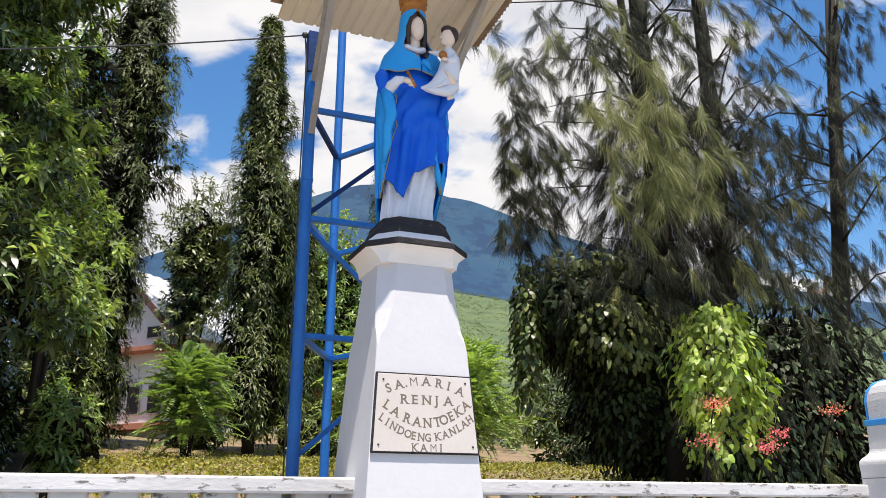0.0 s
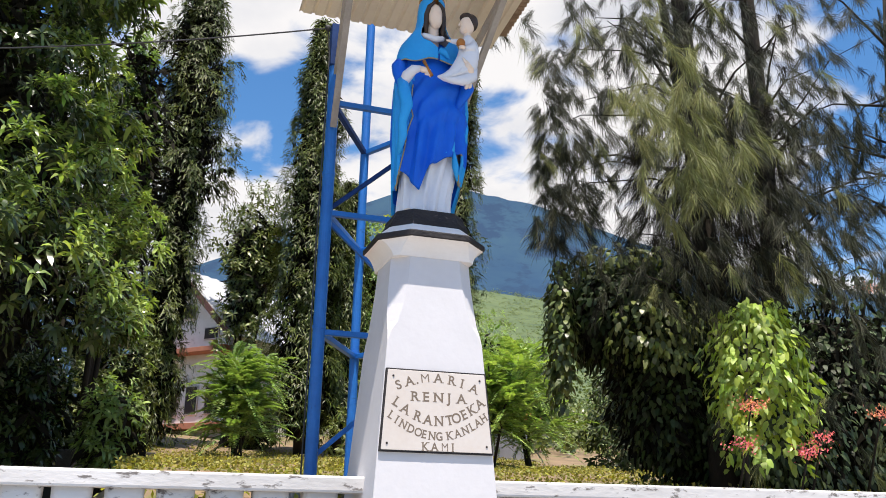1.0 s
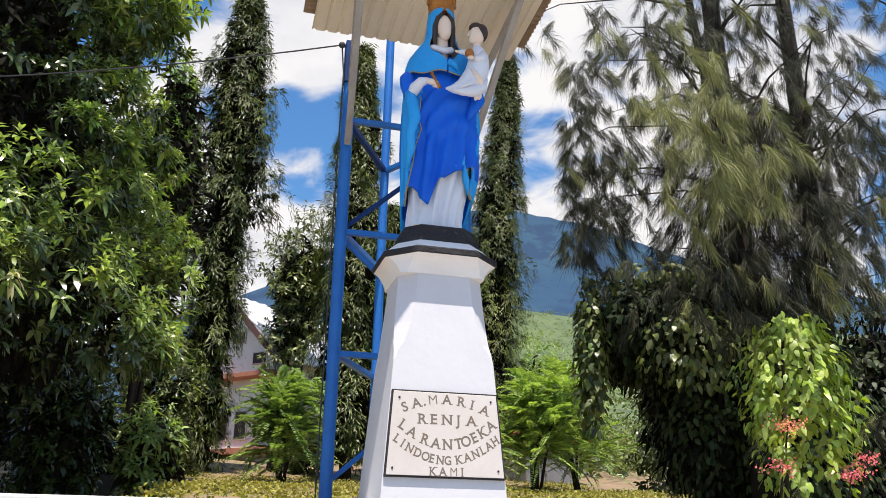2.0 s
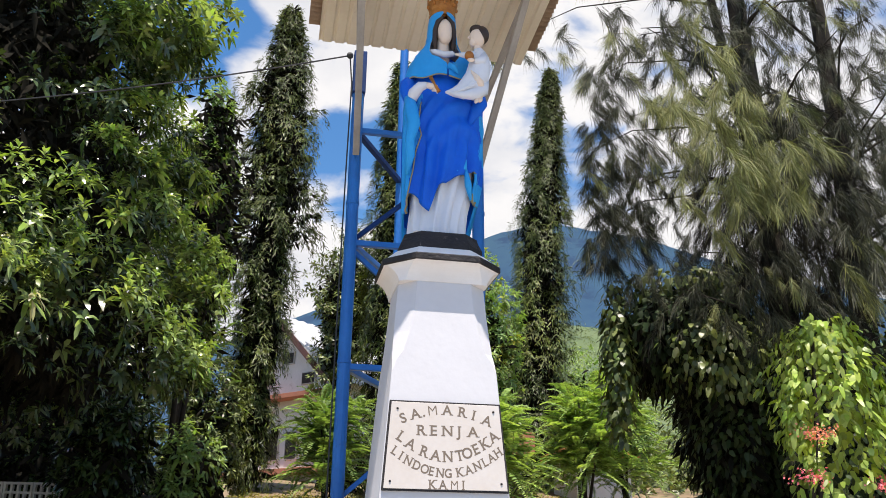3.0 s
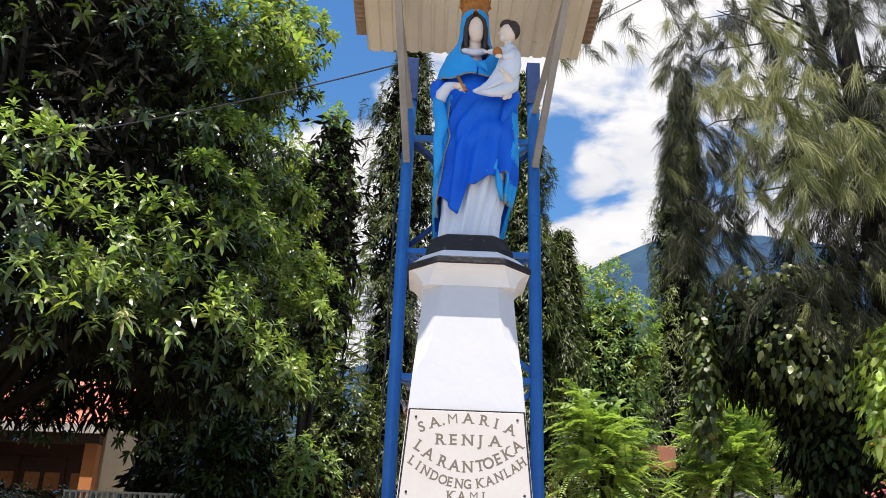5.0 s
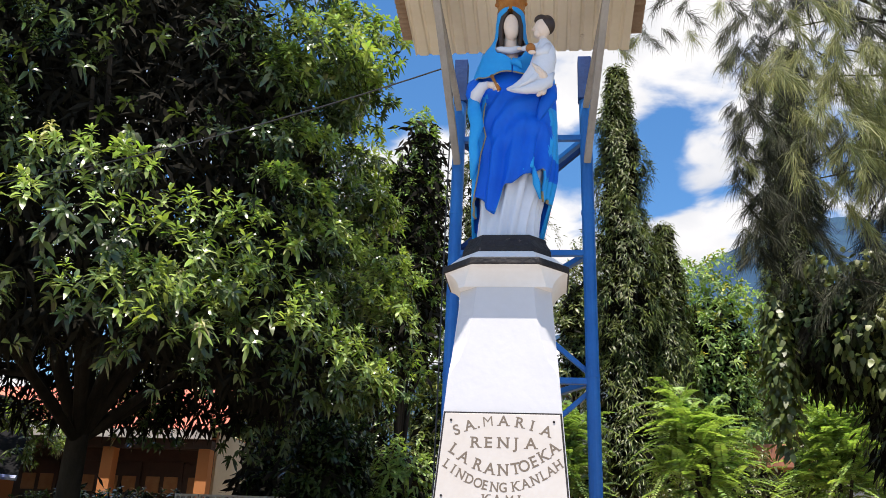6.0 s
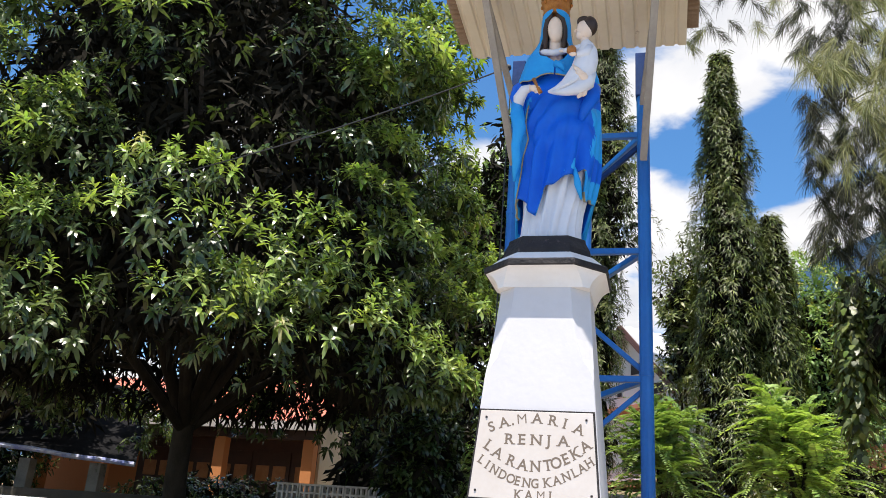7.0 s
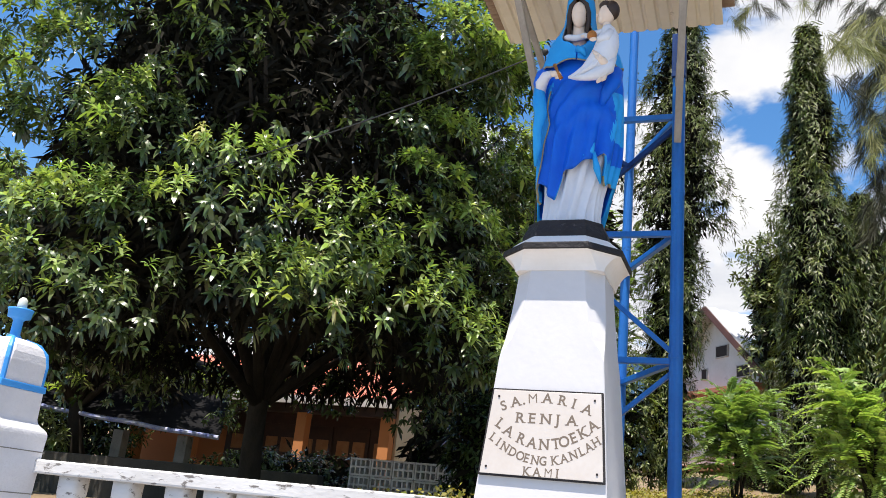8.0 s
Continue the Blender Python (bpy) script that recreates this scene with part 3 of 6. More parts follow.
for side, width, places in ((-1, 0.175, (-2.93, -2.53, -2.16, -1.89, -1.675, -1.445, -1.215, -0.985, -0.765, -0.52)), (1, 0.135, (0.40, 0.665, 0.935, 1.21, 1.525, 1.80, 2.16, 2.45, 2.75, 3.05))):
    t, x0, x1 = build_railing(side)
    for x in places:
        build_baluster(t, x, width if x > -2.0 else 0.15)


def build_pillar(side, name):
    """Square gate pillar with a moulded shoulder, a rounded cap with blue bands and a blue cup finial."""
    cx, cy = (3.50, -0.28) if side > 0 else (-3.385, -0.28)
    t = thing(name, (cx, cy, 0), "white-grey concrete gate pillar with blue bands and blue cup finial", "pillar", "gate pillars")
    bm = bmesh.new()
    prof = [(0.214, -0.02), (0.220, 1.36), (0.226, 1.66), (0.230, 1.715), (0.222, 1.742), (0.186, 1.775), (0.174, 1.80), (0.172, 1.97)]
    stack(bm, [[(-w, -w, z), (w, -w, z), (w, w, z), (-w, w, z)] for w, z in prof])
    bmesh.ops.bevel(bm, geom=list(bm.edges), offset=0.008, segments=1, affect="EDGES")
    part("shaft", bm, "pillar_paint", t)
    for z, w in ((1.37, 0.2225), (1.615, 0.2275)):
        bm = bmesh.new()
        box(bm, (-w, -w, z), (w, w, z + 0.006))
        part("joint", bm, "concrete", t, "thin dark mortar line")
    bm = bmesh.new(); box(bm, (-0.178, -0.178, 1.965), (0.178, 0.178, 2.005), 0.006); part("band", bm, "pillar_blue", t, "bright blue painted band")
    bm = bmesh.new()
    stack(bm, [octagon(w - c, w, z) for w, z, c in ((0.168, 2.005, 0.03), (0.170, 2.13, 0.032), (0.165, 2.18, 0.04), (0.150, 2.225, 0.045), (0.12, 2.255, 0.05), (0.07, 2.272, 0.035))])
    part("cap", bm, "pillar_paint", t)
    for sx in (-1, 1):
        for sy in (-1, 1):
            bm = bmesh.new()
            pts = [(sx * 0.153, sy * 0.153, 2.0), (sx * 0.155, sy * 0.155, 2.13), (sx * 0.144, sy * 0.144, 2.195), (sx * 0.112, sy * 0.112, 2.245), (sx * 0.05, sy * 0.05, 2.274)]
            tube(bm, pts, [0.015, 0.015, 0.015, 0.014, 0.011], 6)
            part("stripe", bm, "pillar_blue", t, "bright blue corner stripe")
    ring = np.linspace(0, 2 * math.pi, 24, endpoint=False)
    bm = bmesh.new()
    prof = [(0.05, 2.265), (0.046, 2.28), (0.030, 2.30), (0.030, 2.385), (0.045, 2.40), (0.068, 2.405), (0.072, 2.445), (0.076, 2.45), (0.076, 2.46), (0.06, 2.46), (0.02, 2.45)]
    stack(bm, [[(r * math.cos(a), r * math.sin(a), z) for a in ring] for r, z in prof])
    part("finial", bm, "pillar_blue", t, "bright blue cup finial", smooth=True)
    bm = bmesh.new()
    stack(bm, [[(r * math.cos(a), r * math.sin(a), z) for a in ring[::2]] for r, z in ((0.022, 2.45), (0.030, 2.48), (0.026, 2.52), (0.012, 2.535))])
    part("knob", bm, "old_white", t, "pale weathered knob", smooth=True)
    return t


build_pillar(-1, "gate_pillar")
build_pillar(1, "gate_pillar")

# ---- pedestal ----
KINK = 2.293        # below it the shaft is square, above it the corners are cut


def half(z):
    """Half width of the tapered shaft."""
    return 0.272 + (2.105 - z) * 0.077


def build_pedestal():
    t = thing("pedestal", (0, 0, 0), "tapered whitewashed concrete pedestal with a moulded octagonal capital", "pedestal")
    bm = bmesh.new()
    cut = 0.02
    e = 0.004

    def ring(z, c):
        w = half(z)
        return octagon(w - c, w, z)

    zs = [(-0.02, e), (1.0, e), (1.6, e), (2.0, e), (KINK - 0.035, e), (KINK + 0.02, cut), (2.36, cut + 0.028), (2.46, cut + 0.050), (2.58, cut + 0.064), (2.75, cut + 0.066)]
    stack(bm, [ring(z, c) for z, c in zs])
    part("shaft", bm, "whitewash", t, "whitewashed tapering shaft with stopped chamfers")
    bm = bmesh.new()
    # cavetto capital
    prof = [(0.2285 + 0.0755 * (1 - math.cos(k / 10 * math.pi / 2)) ** 0.72, 0.160 + 0.040 * (1 - k / 10), 2.725 + 0.090 * math.sin(k / 10 * math.pi / 2)) for k in range(11)]
    stack(bm, [octagon(c, d, z) for d, c, z in prof])
    part("capital", bm, "cream_plaster", t, "cream flared capital under a black edge")
    bm = bmesh.new()
    stack(bm, [octagon(c, d, z) for d, c, z in ((0.304, 0.16, 2.815), (0.312, 0.164, 2.82), (0.312, 0.164, 2.845), (0.305, 0.16, 2.852), (0.2, 0.12, 2.853))])
    part("edge_band", bm, "black_paint", t, "scuffed black painted edge band")
    bm = bmesh.new()
    stack(bm, [octagon(c, d, z) for d, c, z in ((0.300, 0.158, 2.848), (0.236, 0.138, 2.904), (0.222, 0.130, 2.912))])
    part("weathering", bm, "cream_plaster", t, "pale sloping top of the capital")
    bm = bmesh.new()
    stack(bm, [octagon(c, d, z) for d, c, z in ((0.224, 0.130, 2.904), (0.222, 0.130, 2.940), (0.212, 0.126, 2.962), (0.200, 0.122, 2.985), (0.196, 0.121, 3.006), (0.190, 0.116, 3.011))])
    part("base_block", bm, "black_paint", t, "glossy black painted statue base")
    return t


pedestal = build_pedestal()


def glyph_mesh(ch):
    cu = bpy.data.curves.new("letter", "FONT")
    cu.body, cu.size, cu.extrude, cu.align_x = ch, 1.0, 0.03, "CENTER"
    cu.offset = -0.006 if ch == "M" else 0.018
    tmp = bpy.data.objects.new("tmp", cu)
    scene.collection.objects.link(tmp)
    bpy.context.view_layer.update()
    me = bpy.data.meshes.new_from_object(tmp.evaluated_get(bpy.context.evaluated_depsgraph_get()))
    bpy.data.objects.remove(tmp)
    bpy.data.curves.remove(cu)
    me.name = "letter"
    # slab serifs at the ends of the upright strokes
    xs = [v.co.x for v in me.vertices]
    ys = [v.co.y for v in me.vertices]
    zs = [v.co.z for v in me.vertices]
    x0, x1, y0, y1 = min(xs), max(xs), min(ys), max(ys)
    foot = {"A": "lr", "D": "l", "E": "l", "H": "lr", "I": "c", "J": "", "K": "lr", "L": "l", "N": "l", "R": "lr", "T": "c", "G": "", "O": "", "S": ""}.get(ch, "")
    head = {"D": "l", "E": "l", "H": "lr", "I": "c", "J": "r", "K": "lr", "L": "l", "N": "lr", "R": "l"}.get(ch, "")
    bm = bmesh.new()
    bm.from_mesh(me)
    for marks, yy in ((foot, y0 + 0.03), (head, y1 - 0.03)):
        for m in marks:
            cx = {"l": x0 + 0.05, "r": x1 - 0.05, "c": (x0 + x1) / 2}[m]
            box(bm, (cx - 0.13, yy - 0.035, min(zs)), (cx + 0.13, yy + 0.035, max(zs) * 0.98))
    bm.to_mesh(me)
    bm.free()
    me.materials.clear()
    me.materials.append(M["letter_paint"])
    return me


def build_plaque():
    """Inscribed plaque that follows the leaning front of the shaft."""
    z0, z1, a0, a1 = 1.69, 2.105, 0.300, 0.268
    lean = math.atan(0.077)
    t = thing("plaque", (0, 0, 0), "cream plaque with black border and curved brown lettering on pedestal", "plaque")
    mid = (z0 + z1) / 2
    frame_m = Matrix.Translation((0, -half(mid) - 0.001, mid)) @ Matrix.Rotation(-lean, 4, "X") @ Matrix.Rotation(radians(90), 4, "X")
    hgt = (z1 - z0) / 2 / math.cos(lean)

    def slab(w0, w1, h, d0, d1):
        bm = bmesh.new()
        stack(bm, [[(-w0, -h, d), (w0, -h, d), (w1, h, d), (-w1, h, d)] for d in (d0, d1)])
        bmesh.ops.bevel(bm, geom=list(bm.edges), offset=0.0015, segments=1, affect="EDGES")
        bmesh.ops.transform(bm, matrix=frame_m, verts=bm.verts)
        return bm

    part("border", slab(a0, a1, hgt, -0.006, 0.016), "black_paint", t, "narrow black painted border")
    part("panel", slab(a0 - 0.009, a1 - 0.008, hgt - 0.008, 0.0, 0.0195), "plaque_face", t, "cream painted panel")
    glyphs = {}

    def word(text, size, xs, y_mid, sag, spread):
        """Letters at the places xs along a shallow curve."""
        w = max(abs(x) for x in xs)
        for ch, x in zip(text, xs):
            if ch not in glyphs:
                glyphs[ch] = glyph_mesh(ch)
            ob = new("letter", glyphs[ch])
            ob.parent = t
            ob.matrix_local = frame_m @ Matrix.Translation((x, y_mid + sag * (x / w) ** 2, 0.0195)) @ Matrix.Rotation(math.atan(2 * sag * x / w / w) * 0.85, 4, "Z") @ Matrix.Diagonal((size * spread, size, 0.016, 1))

    word("SA.MARIA", 0.066, (-0.198, -0.142, -0.104, -0.062, 0.006, 0.076, 0.130, 0.192), 0.146, -0.044, 1.0)
    word("RENJA", 0.068, (-0.119, -0.060, 0.007, 0.064, 0.130), 0.046, 0.0, 1.05)
    word("LARANTOEKA", 0.070, (-0.226, -0.178, -0.112, -0.054, 0.009, 0.068, 0.108, 0.152, 0.196, 0.242), -0.074, 0.104, 0.92)
    word("LINDOENGKANLAH", 0.058, (-0.252, -0.222, -0.187, -0.146, -0.106, -0.074, -0.030, 0.010, 0.066, 0.112, 0.156, 0.193, 0.226, 0.260), -0.146, 0.106, 0.88)
    word("KAMI", 0.058, (-0.066, -0.016, 0.038, 0.080), -0.198, 0.0, 0.9)
    for sx, sy in ((-0.232, 0.168), (0.232, 0.168), (-0.262, -0.168), (0.262, -0.168)):
        bm = bmesh.new()
        bmesh.ops.create_uvsphere(bm, u_segments=8, v_segments=5, radius=0.006, matrix=frame_m @ Matrix.Translation((sx, sy, 0.0195)))
        part("screw", bm, "black_paint", t)
    return t


build_plaque()

# ---- statue ----


def build_statue():
    """Crowned mother with a child on her arm, one plain mesh with painted regions."""
    bm = bmesh.new()
    mats = ["mantle_blue", "lining_blue", "dress_white", "skin", "hair", "gold", "gilt_trim"]
    BLUE, LINING, WHITE, SKIN, HAIR, GOLD, TRIM = range(7)
    seg = 120
    Z, WX, WY = np.array([(3.0, 0.180, 0.150), (3.10, 0.186, 0.152), (3.20, 0.202, 0.156), (3.30, 0.218, 0.160), (3.40, 0.231, 0.163), (3.50, 0.239, 0.166), (3.60, 0.243, 0.168), (3.70, 0.245, 0.170), (3.80, 0.246, 0.170), (3.86, 0.243, 0.168), (3.92, 0.236, 0.162), (3.98, 0.222, 0.150), (4.03, 0.202, 0.136), (4.07, 0.178, 0.120), (4.10, 0.150, 0.104), (4.13, 0.115, 0.088), (4.15, 0.085, 0.07)]).T

    def clamp(v):
        return max(0.0, min(1.0, v))

    def surf(a, z, out=0.0):
        """A place on the draped figure: a is the angle round it, -pi/2 to the front."""
        wx, wy = np.interp(z, Z, WX) + out, np.interp(z, Z, WY) + out
        low = clamp((3.95 - z) / 0.5)
        front = max(0.0, -math.sin(a))
        fold = 0.008 * low * math.sin(9 * a + 2.5 * (z - 3.0)) + 0.005 * low * math.sin(21 * a - 3.0 * (z - 3.0) + 1.0)
        # swags across the waist and long pulls running from the child down to the hem
        swag = math.sin(42 * (z - 3.0) + 11 * (math.cos(a) - 0.15) ** 2 - 5 * math.cos(a))
        fold += 0.013 * front * swag * clamp((z - 3.45) / 0.25) * clamp((3.9 - z) / 0.08)
        fold += 0.004 * front * math.sin(37 * (math.cos(a) - 0.5 * (z - 3.6))) * clamp((3.8 - z) / 0.2)
        fold += 0.021 * front * math.sin(16 * (math.cos(a) - 0.55 * (z - 3.6)) + 0.6) * clamp((3.72 - z) / 0.2)
        e = 1 + fold / 0.18
        cx = 0.012 + 0.028 * clamp((z - 3.1) / 0.3)
        return (cx + wx * e * math.cos(a), wy * e * math.sin(a) * (1.0 if math.sin(a) < 0 else 0.9), z)

    def paint(before, mat):
        for f in set(bm.faces) - before:
            f.material_index = mat

    # white dress, pleated
    before = set(bm.faces)
    rings = []
    for z in np.linspace(3.005, 3.55, 26):
        ring = []
        for k in range(seg):
            a = 2 * math.pi * k / seg
            x, y, _ = surf(a, z, -0.016 - 0.020 * clamp((z - 3.05) / 0.15))
            g = 1 + 0.022 * math.sin(19 * a + 2 * math.sin(5 * z)) * clamp((3.45 - z) / 0.3)
            ring.append((x * g, y * g, z))
        rings.append(ring)
    stack(bm, rings)
    paint(before, WHITE)

    # mantle: a shell whose hem rises and falls round the figure
    def hem(x, front):
        if not front:
            return 3.03
        return float(np.interp(x, [-0.24, -0.185, -0.155, -0.11, -0.07, -0.023, 0.02, 0.06, 0.12, 0.15, 0.165, 0.185, 0.205, 0.235], [3.06, 3.18, 3.27, 3.19, 3.15, 3.30, 3.325, 3.36, 3.385, 3.42, 3.34, 3.24, 3.27, 3.20]))

    rows = 64
    grid = []
    for k in range(seg):
        a = 2 * math.pi * k / seg
        fr = math.sin(a) < 0.12
        h = hem(0.012 + 0.20 * math.cos(a), fr)
        grid.append([surf(a, h + (4.15 - h) * (j / rows) ** 0.9, 0.012 * (1 - j / rows)) for j in range(rows + 1)])
    vs = [[bm.verts.new(p) for p in col] for col in grid]
    inner = [[bm.verts.new((p[0] * 0.93, p[1] * 0.93, p[2] + 0.004)) for p in col[:4]] for col in grid]

    def edge_left(z):
        return float(np.interp(z, [3.0, 3.25, 3.40, 3.50, 3.60, 3.68, 3.78, 3.86], [-0.19, -0.188, -0.160, -0.150, -0.120, -0.140, -0.130, -0.11]))

    for k in range(seg):
        k2 = (k + 1) % seg
        for j in range(rows):
            f = bm.faces.new((vs[k][j], vs[k2][j], vs[k2][j + 1], vs[k][j + 1]))
            x, y, z = f.calc_center_median()
            m = BLUE
            if y < 0.03:
                el = edge_left(z)
                if z < 3.86 and x < el:
                    m = LINING
                elif 3.50 < z < 3.80 and x > 0.252 + 0.012 * math.sin((z - 3.0) * 22):
                    m = LINING
                elif z < 3.37 and x > 0.205:
                    m = LINING
            f.material_index = m
        for j in range(3):
            f = bm.faces.new((inner[k][j], inner[k][j + 1], inner[k2][j + 1], inner[k2][j])); f.material_index = LINING
        f = bm.faces.new((vs[k][0], inner[k][0], inner[k2][0], vs[k2][0])); f.material_index = TRIM if abs(vs[k][0].co.z - vs[k2][0].co.z) < 0.03 else LINING

    def blob(centre, radii, mat, seg_=16, m=None):
        before = set(bm.faces)
        bmesh.ops.create_uvsphere(bm, u_segments=seg_, v_segments=max(8, seg_ // 2 + 2), radius=1.0, matrix=Matrix.Translation(centre) @ (m or Matrix()) @ Matrix.Diagonal((*radii, 1)))
        paint(before, mat)

    def limb(pts, radii, mat, n=10):
        before = set(bm.faces)
        tube(bm, pts, radii, n)
        paint(before, mat)

    # proud edge of the left lining, a wavy gilt cord, and the knot of cloth at the knee
    limb([(edge_left(z) + 0.004, surf(math.acos(max(-1, min(1, (edge_left(z) - 0.012) / (np.interp(z, Z, WX) + 0.014)))) * -1, z, 0.014)[1] - 0.004, z) for z in np.linspace(3.24, 3.80, 26)], 0.0045, TRIM, 7)
    limb([(0.10, -0.172, 3.39), (0.145, -0.160, 3.42), (0.155, -0.158, 3.47)], [0.008, 0.018, 0.008], LINING, 8)
    limb([(0.155, -0.15, 3.42), (0.175, -0.135, 3.33), (0.195, -0.11, 3.25)], [0.010, 0.022, 0.006], LINING, 8)
    # the draped figure stands a little slimmer than it is drawn above
    for v in bm.verts:
        v.co = (v.co.x * 0.925 - 0.012, v.co.y * 0.86 + 0.005, v.co.z)
    # neck, collar, head turned towards the child, hair
    limb([(0.004, -0.055, 4.08), (0.004, -0.085, 4.25)], [0.046, 0.036], SKIN, 16)
    limb([(-0.086, -0.075, 4.165), (-0.050, -0.118, 4.142), (0.004, -0.136, 4.122), (0.046, -0.126, 4.138), (0.070, -0.080, 4.165)], [0.016, 0.019, 0.019, 0.019, 0.014], WHITE, 12)
    blob((0.006, -0.112, 4.293), (0.044, 0.054, 0.078), SKIN, 24)
    blob((0.010, -0.118, 4.262), (0.038, 0.048, 0.058), SKIN, 24)
    blob((0.002, -0.074, 4.312), (0.062, 0.064, 0.080), HAIR, 22)
    for sx, lean in ((-1, -0.004), (1, 0.006)):
        limb([(0.004 + sx * 0.012, -0.156, 4.366), (0.004 + sx * 0.038 + lean, -0.136, 4.340), (0.004 + sx * 0.049 + lean, -0.118, 4.290), (0.004 + sx * 0.050 + lean, -0.110, 4.225), (0.004 + sx * 0.046 + lean, -0.112, 4.150)], [0.007, 0.014, 0.016, 0.016, 0.009], HAIR, 10)
    # veil over the hair, spreading into a short cape across the shoulders
    for grow, mat, low in ((0.0, LINING, 3.9), (-0.005, WHITE, 4.13)):
        before = set(bm.faces)
        rws = []
        for z, w, d, o, cx, cy in ((4.432, 0.040, 0.046, 0.10, 0.002, -0.060), (4.424, 0.066, 0.072, 0.16, 0.002, -0.060), (4.395, 0.079, 0.090, 0.12, 0.002, -0.060), (4.350, 0.084, 0.094, 0.50, 0.002, -0.052), (4.290, 0.087, 0.096, 0.74, 0.002, -0.050), (4.230, 0.096, 0.100, 0.78, 0.002, -0.046), (4.185, 0.120, 0.104, 0.74, 0.002, -0.042), (4.150, 0.152, 0.112, 0.62, 0.006, -0.036), (4.115, 0.182, 0.126, 0.44, 0.010, -0.030), (4.080, 0.200, 0.140, 0.24, 0.014, -0.024), (4.040, 0.214, 0.150, 0.03, 0.017, -0.018), (4.000, 0.224, 0.158, 0.02, 0.018, -0.014), (3.962, 0.230, 0.164, 0.02, 0.018, -0.012)):
            if z < low:
                continue
            soft = clamp((4.25 - z) / 0.15)
            rws.append([(cx + (w + grow) * math.cos(a) * (1 + 0.020 * soft * math.sin(11 * a + z * 18)), cy + (d + grow) * math.sin(a) * (1 + 0.035 * soft * math.sin(9 * a + z * 24)), z + 0.012 * soft * math.sin(7 * a + 1.0)) for a in np.linspace(-math.pi / 2 + o, 1.5 * math.pi - o, 72)])
        vv = [[bm.verts.new(p) for p in r] for r in rws]
        for a, b in zip(vv, vv[1:]):
            for k in range(len(a) - 1):
                bm.faces.new((a[k], a[k + 1], b[k + 1], b[k]))
        bm.faces.new(vv[0])
        paint(before, mat)
        if mat == LINING:
            limb(rws[-1], 0.0045, TRIM, 6)
    # the cape's loose end thrown towards the child
    limb([(0.020, -0.176, 4.030), (0.055, -0.186, 4.010), (0.072, -0.190, 3.975)], [0.020, 0.020, 0.005], LINING, 10)
    # crown: a low band, then eight leaf points with beads
    n = 96
    ring = np.linspace(0, 2 * math.pi, n, endpoint=False)
    before = set(bm.faces)

    def crown_ring(r, z, tip):
        return [(0.002 + r * math.cos(a), -0.060 + r * math.sin(a), z + tip * ((0.5 + 0.5 * math.cos(8 * a)) ** 1.6 + 0.35 * (0.5 - 0.5 * math.cos(8 * a)) ** 6)) for a in ring]

    stack(bm, [crown_ring(r, z, tp) for r, z, tp in ((0.070, 4.398, 0), (0.078, 4.402, 0), (0.079, 4.420, 0), (0.074, 4.425, 0), (0.076, 4.452, 0), (0.090, 4.484, 0.062), (0.085, 4.484, 0.060), (0.071, 4.452, 0), (0.068, 4.424, 0))])
    paint(before, GOLD)
    for k in range(8):
        a = 2 * math.pi * k / 8
        blob((0.002 + 0.090 * math.cos(a), -0.060 + 0.090 * math.sin(a), 4.545), (0.008, 0.008, 0.010), GOLD, 8)
        blob((0.002 + 0.084 * math.cos(a), -0.060 + 0.084 * math.sin(a), 4.480), (0.010, 0.010, 0.013), GOLD, 8)
    # right arm: blue sleeve, white cuff, hand with a short sceptre
    limb([(-0.150, 0.000, 4.010), (-0.196, -0.060, 3.935), (-0.200, -0.090, 3.880), (-0.180, -0.095, 3.810), (-0.165, -0.070, 3.720)], [0.044, 0.044, 0.040, 0.034, 0.012], BLUE, 16)
    limb([(-0.186, -0.120, 3.796), (-0.172, -0.170, 3.830), (-0.140, -0.198, 3.862), (-0.105, -0.208, 3.868)], [0.026, 0.034, 0.028, 0.018], WHITE, 16)
    limb([(-0.112, -0.206, 3.868), (-0.080, -0.218, 3.856), (-0.060, -0.222, 3.842)], [0.017, 0.019, 0.010], SKIN, 12)
    for k in range(4):
        limb([(-0.078, -0.226 + 0.003 * k, 3.862 - 0.010 * k), (-0.058, -0.236, 3.852 - 0.010 * k), (-0.050, -0.228, 3.843 - 0.010 * k)], [0.007, 0.007, 0.005], SKIN, 6)
    limb([(-0.090, -0.222, 3.912), (-0.068, -0.234, 3.862), (-0.046, -0.238, 3.816)], [0.011, 0.007, 0.012], GOLD, 10)
    # lining that falls from the right sleeve, with a gilt edge
    fall = [(-0.192, -0.135, 3.815), (-0.182, -0.152, 3.730), (-0.166, -0.156, 3.650), (-0.184, -0.140, 3.560), (-0.178, -0.132, 3.470), (-0.190, -0.105, 3.360)]
    limb(fall, [0.030, 0.038, 0.036, 0.026, 0.026, 0.008], LINING, 16)
    # left arm under the child
    limb([(0.165, 0.000, 4.000), (0.216, -0.060, 3.910), (0.218, -0.110, 3.840), (0.185, -0.125, 3.770), (0.150, -0.100, 3.690)], [0.046, 0.046, 0.042, 0.032, 0.010], BLUE, 16)
    limb([(0.205, -0.215, 3.862), (0.180, -0.262, 3.888), (0.150, -0.276, 3.915)], [0.020, 0.024, 0.014], SKIN, 12)
    for k in range(4):
        limb([(0.160 + 0.009 * k, -0.278, 3.900 - 0.004 * k), (0.138 + 0.008 * k, -0.281, 3.930 - 0.004 * k), (0.128 + 0.008 * k, -0.276, 3.950 - 0.006 * k)], [0.008, 0.007, 0.005], SKIN, 6)
    grown = set(bm.verts)
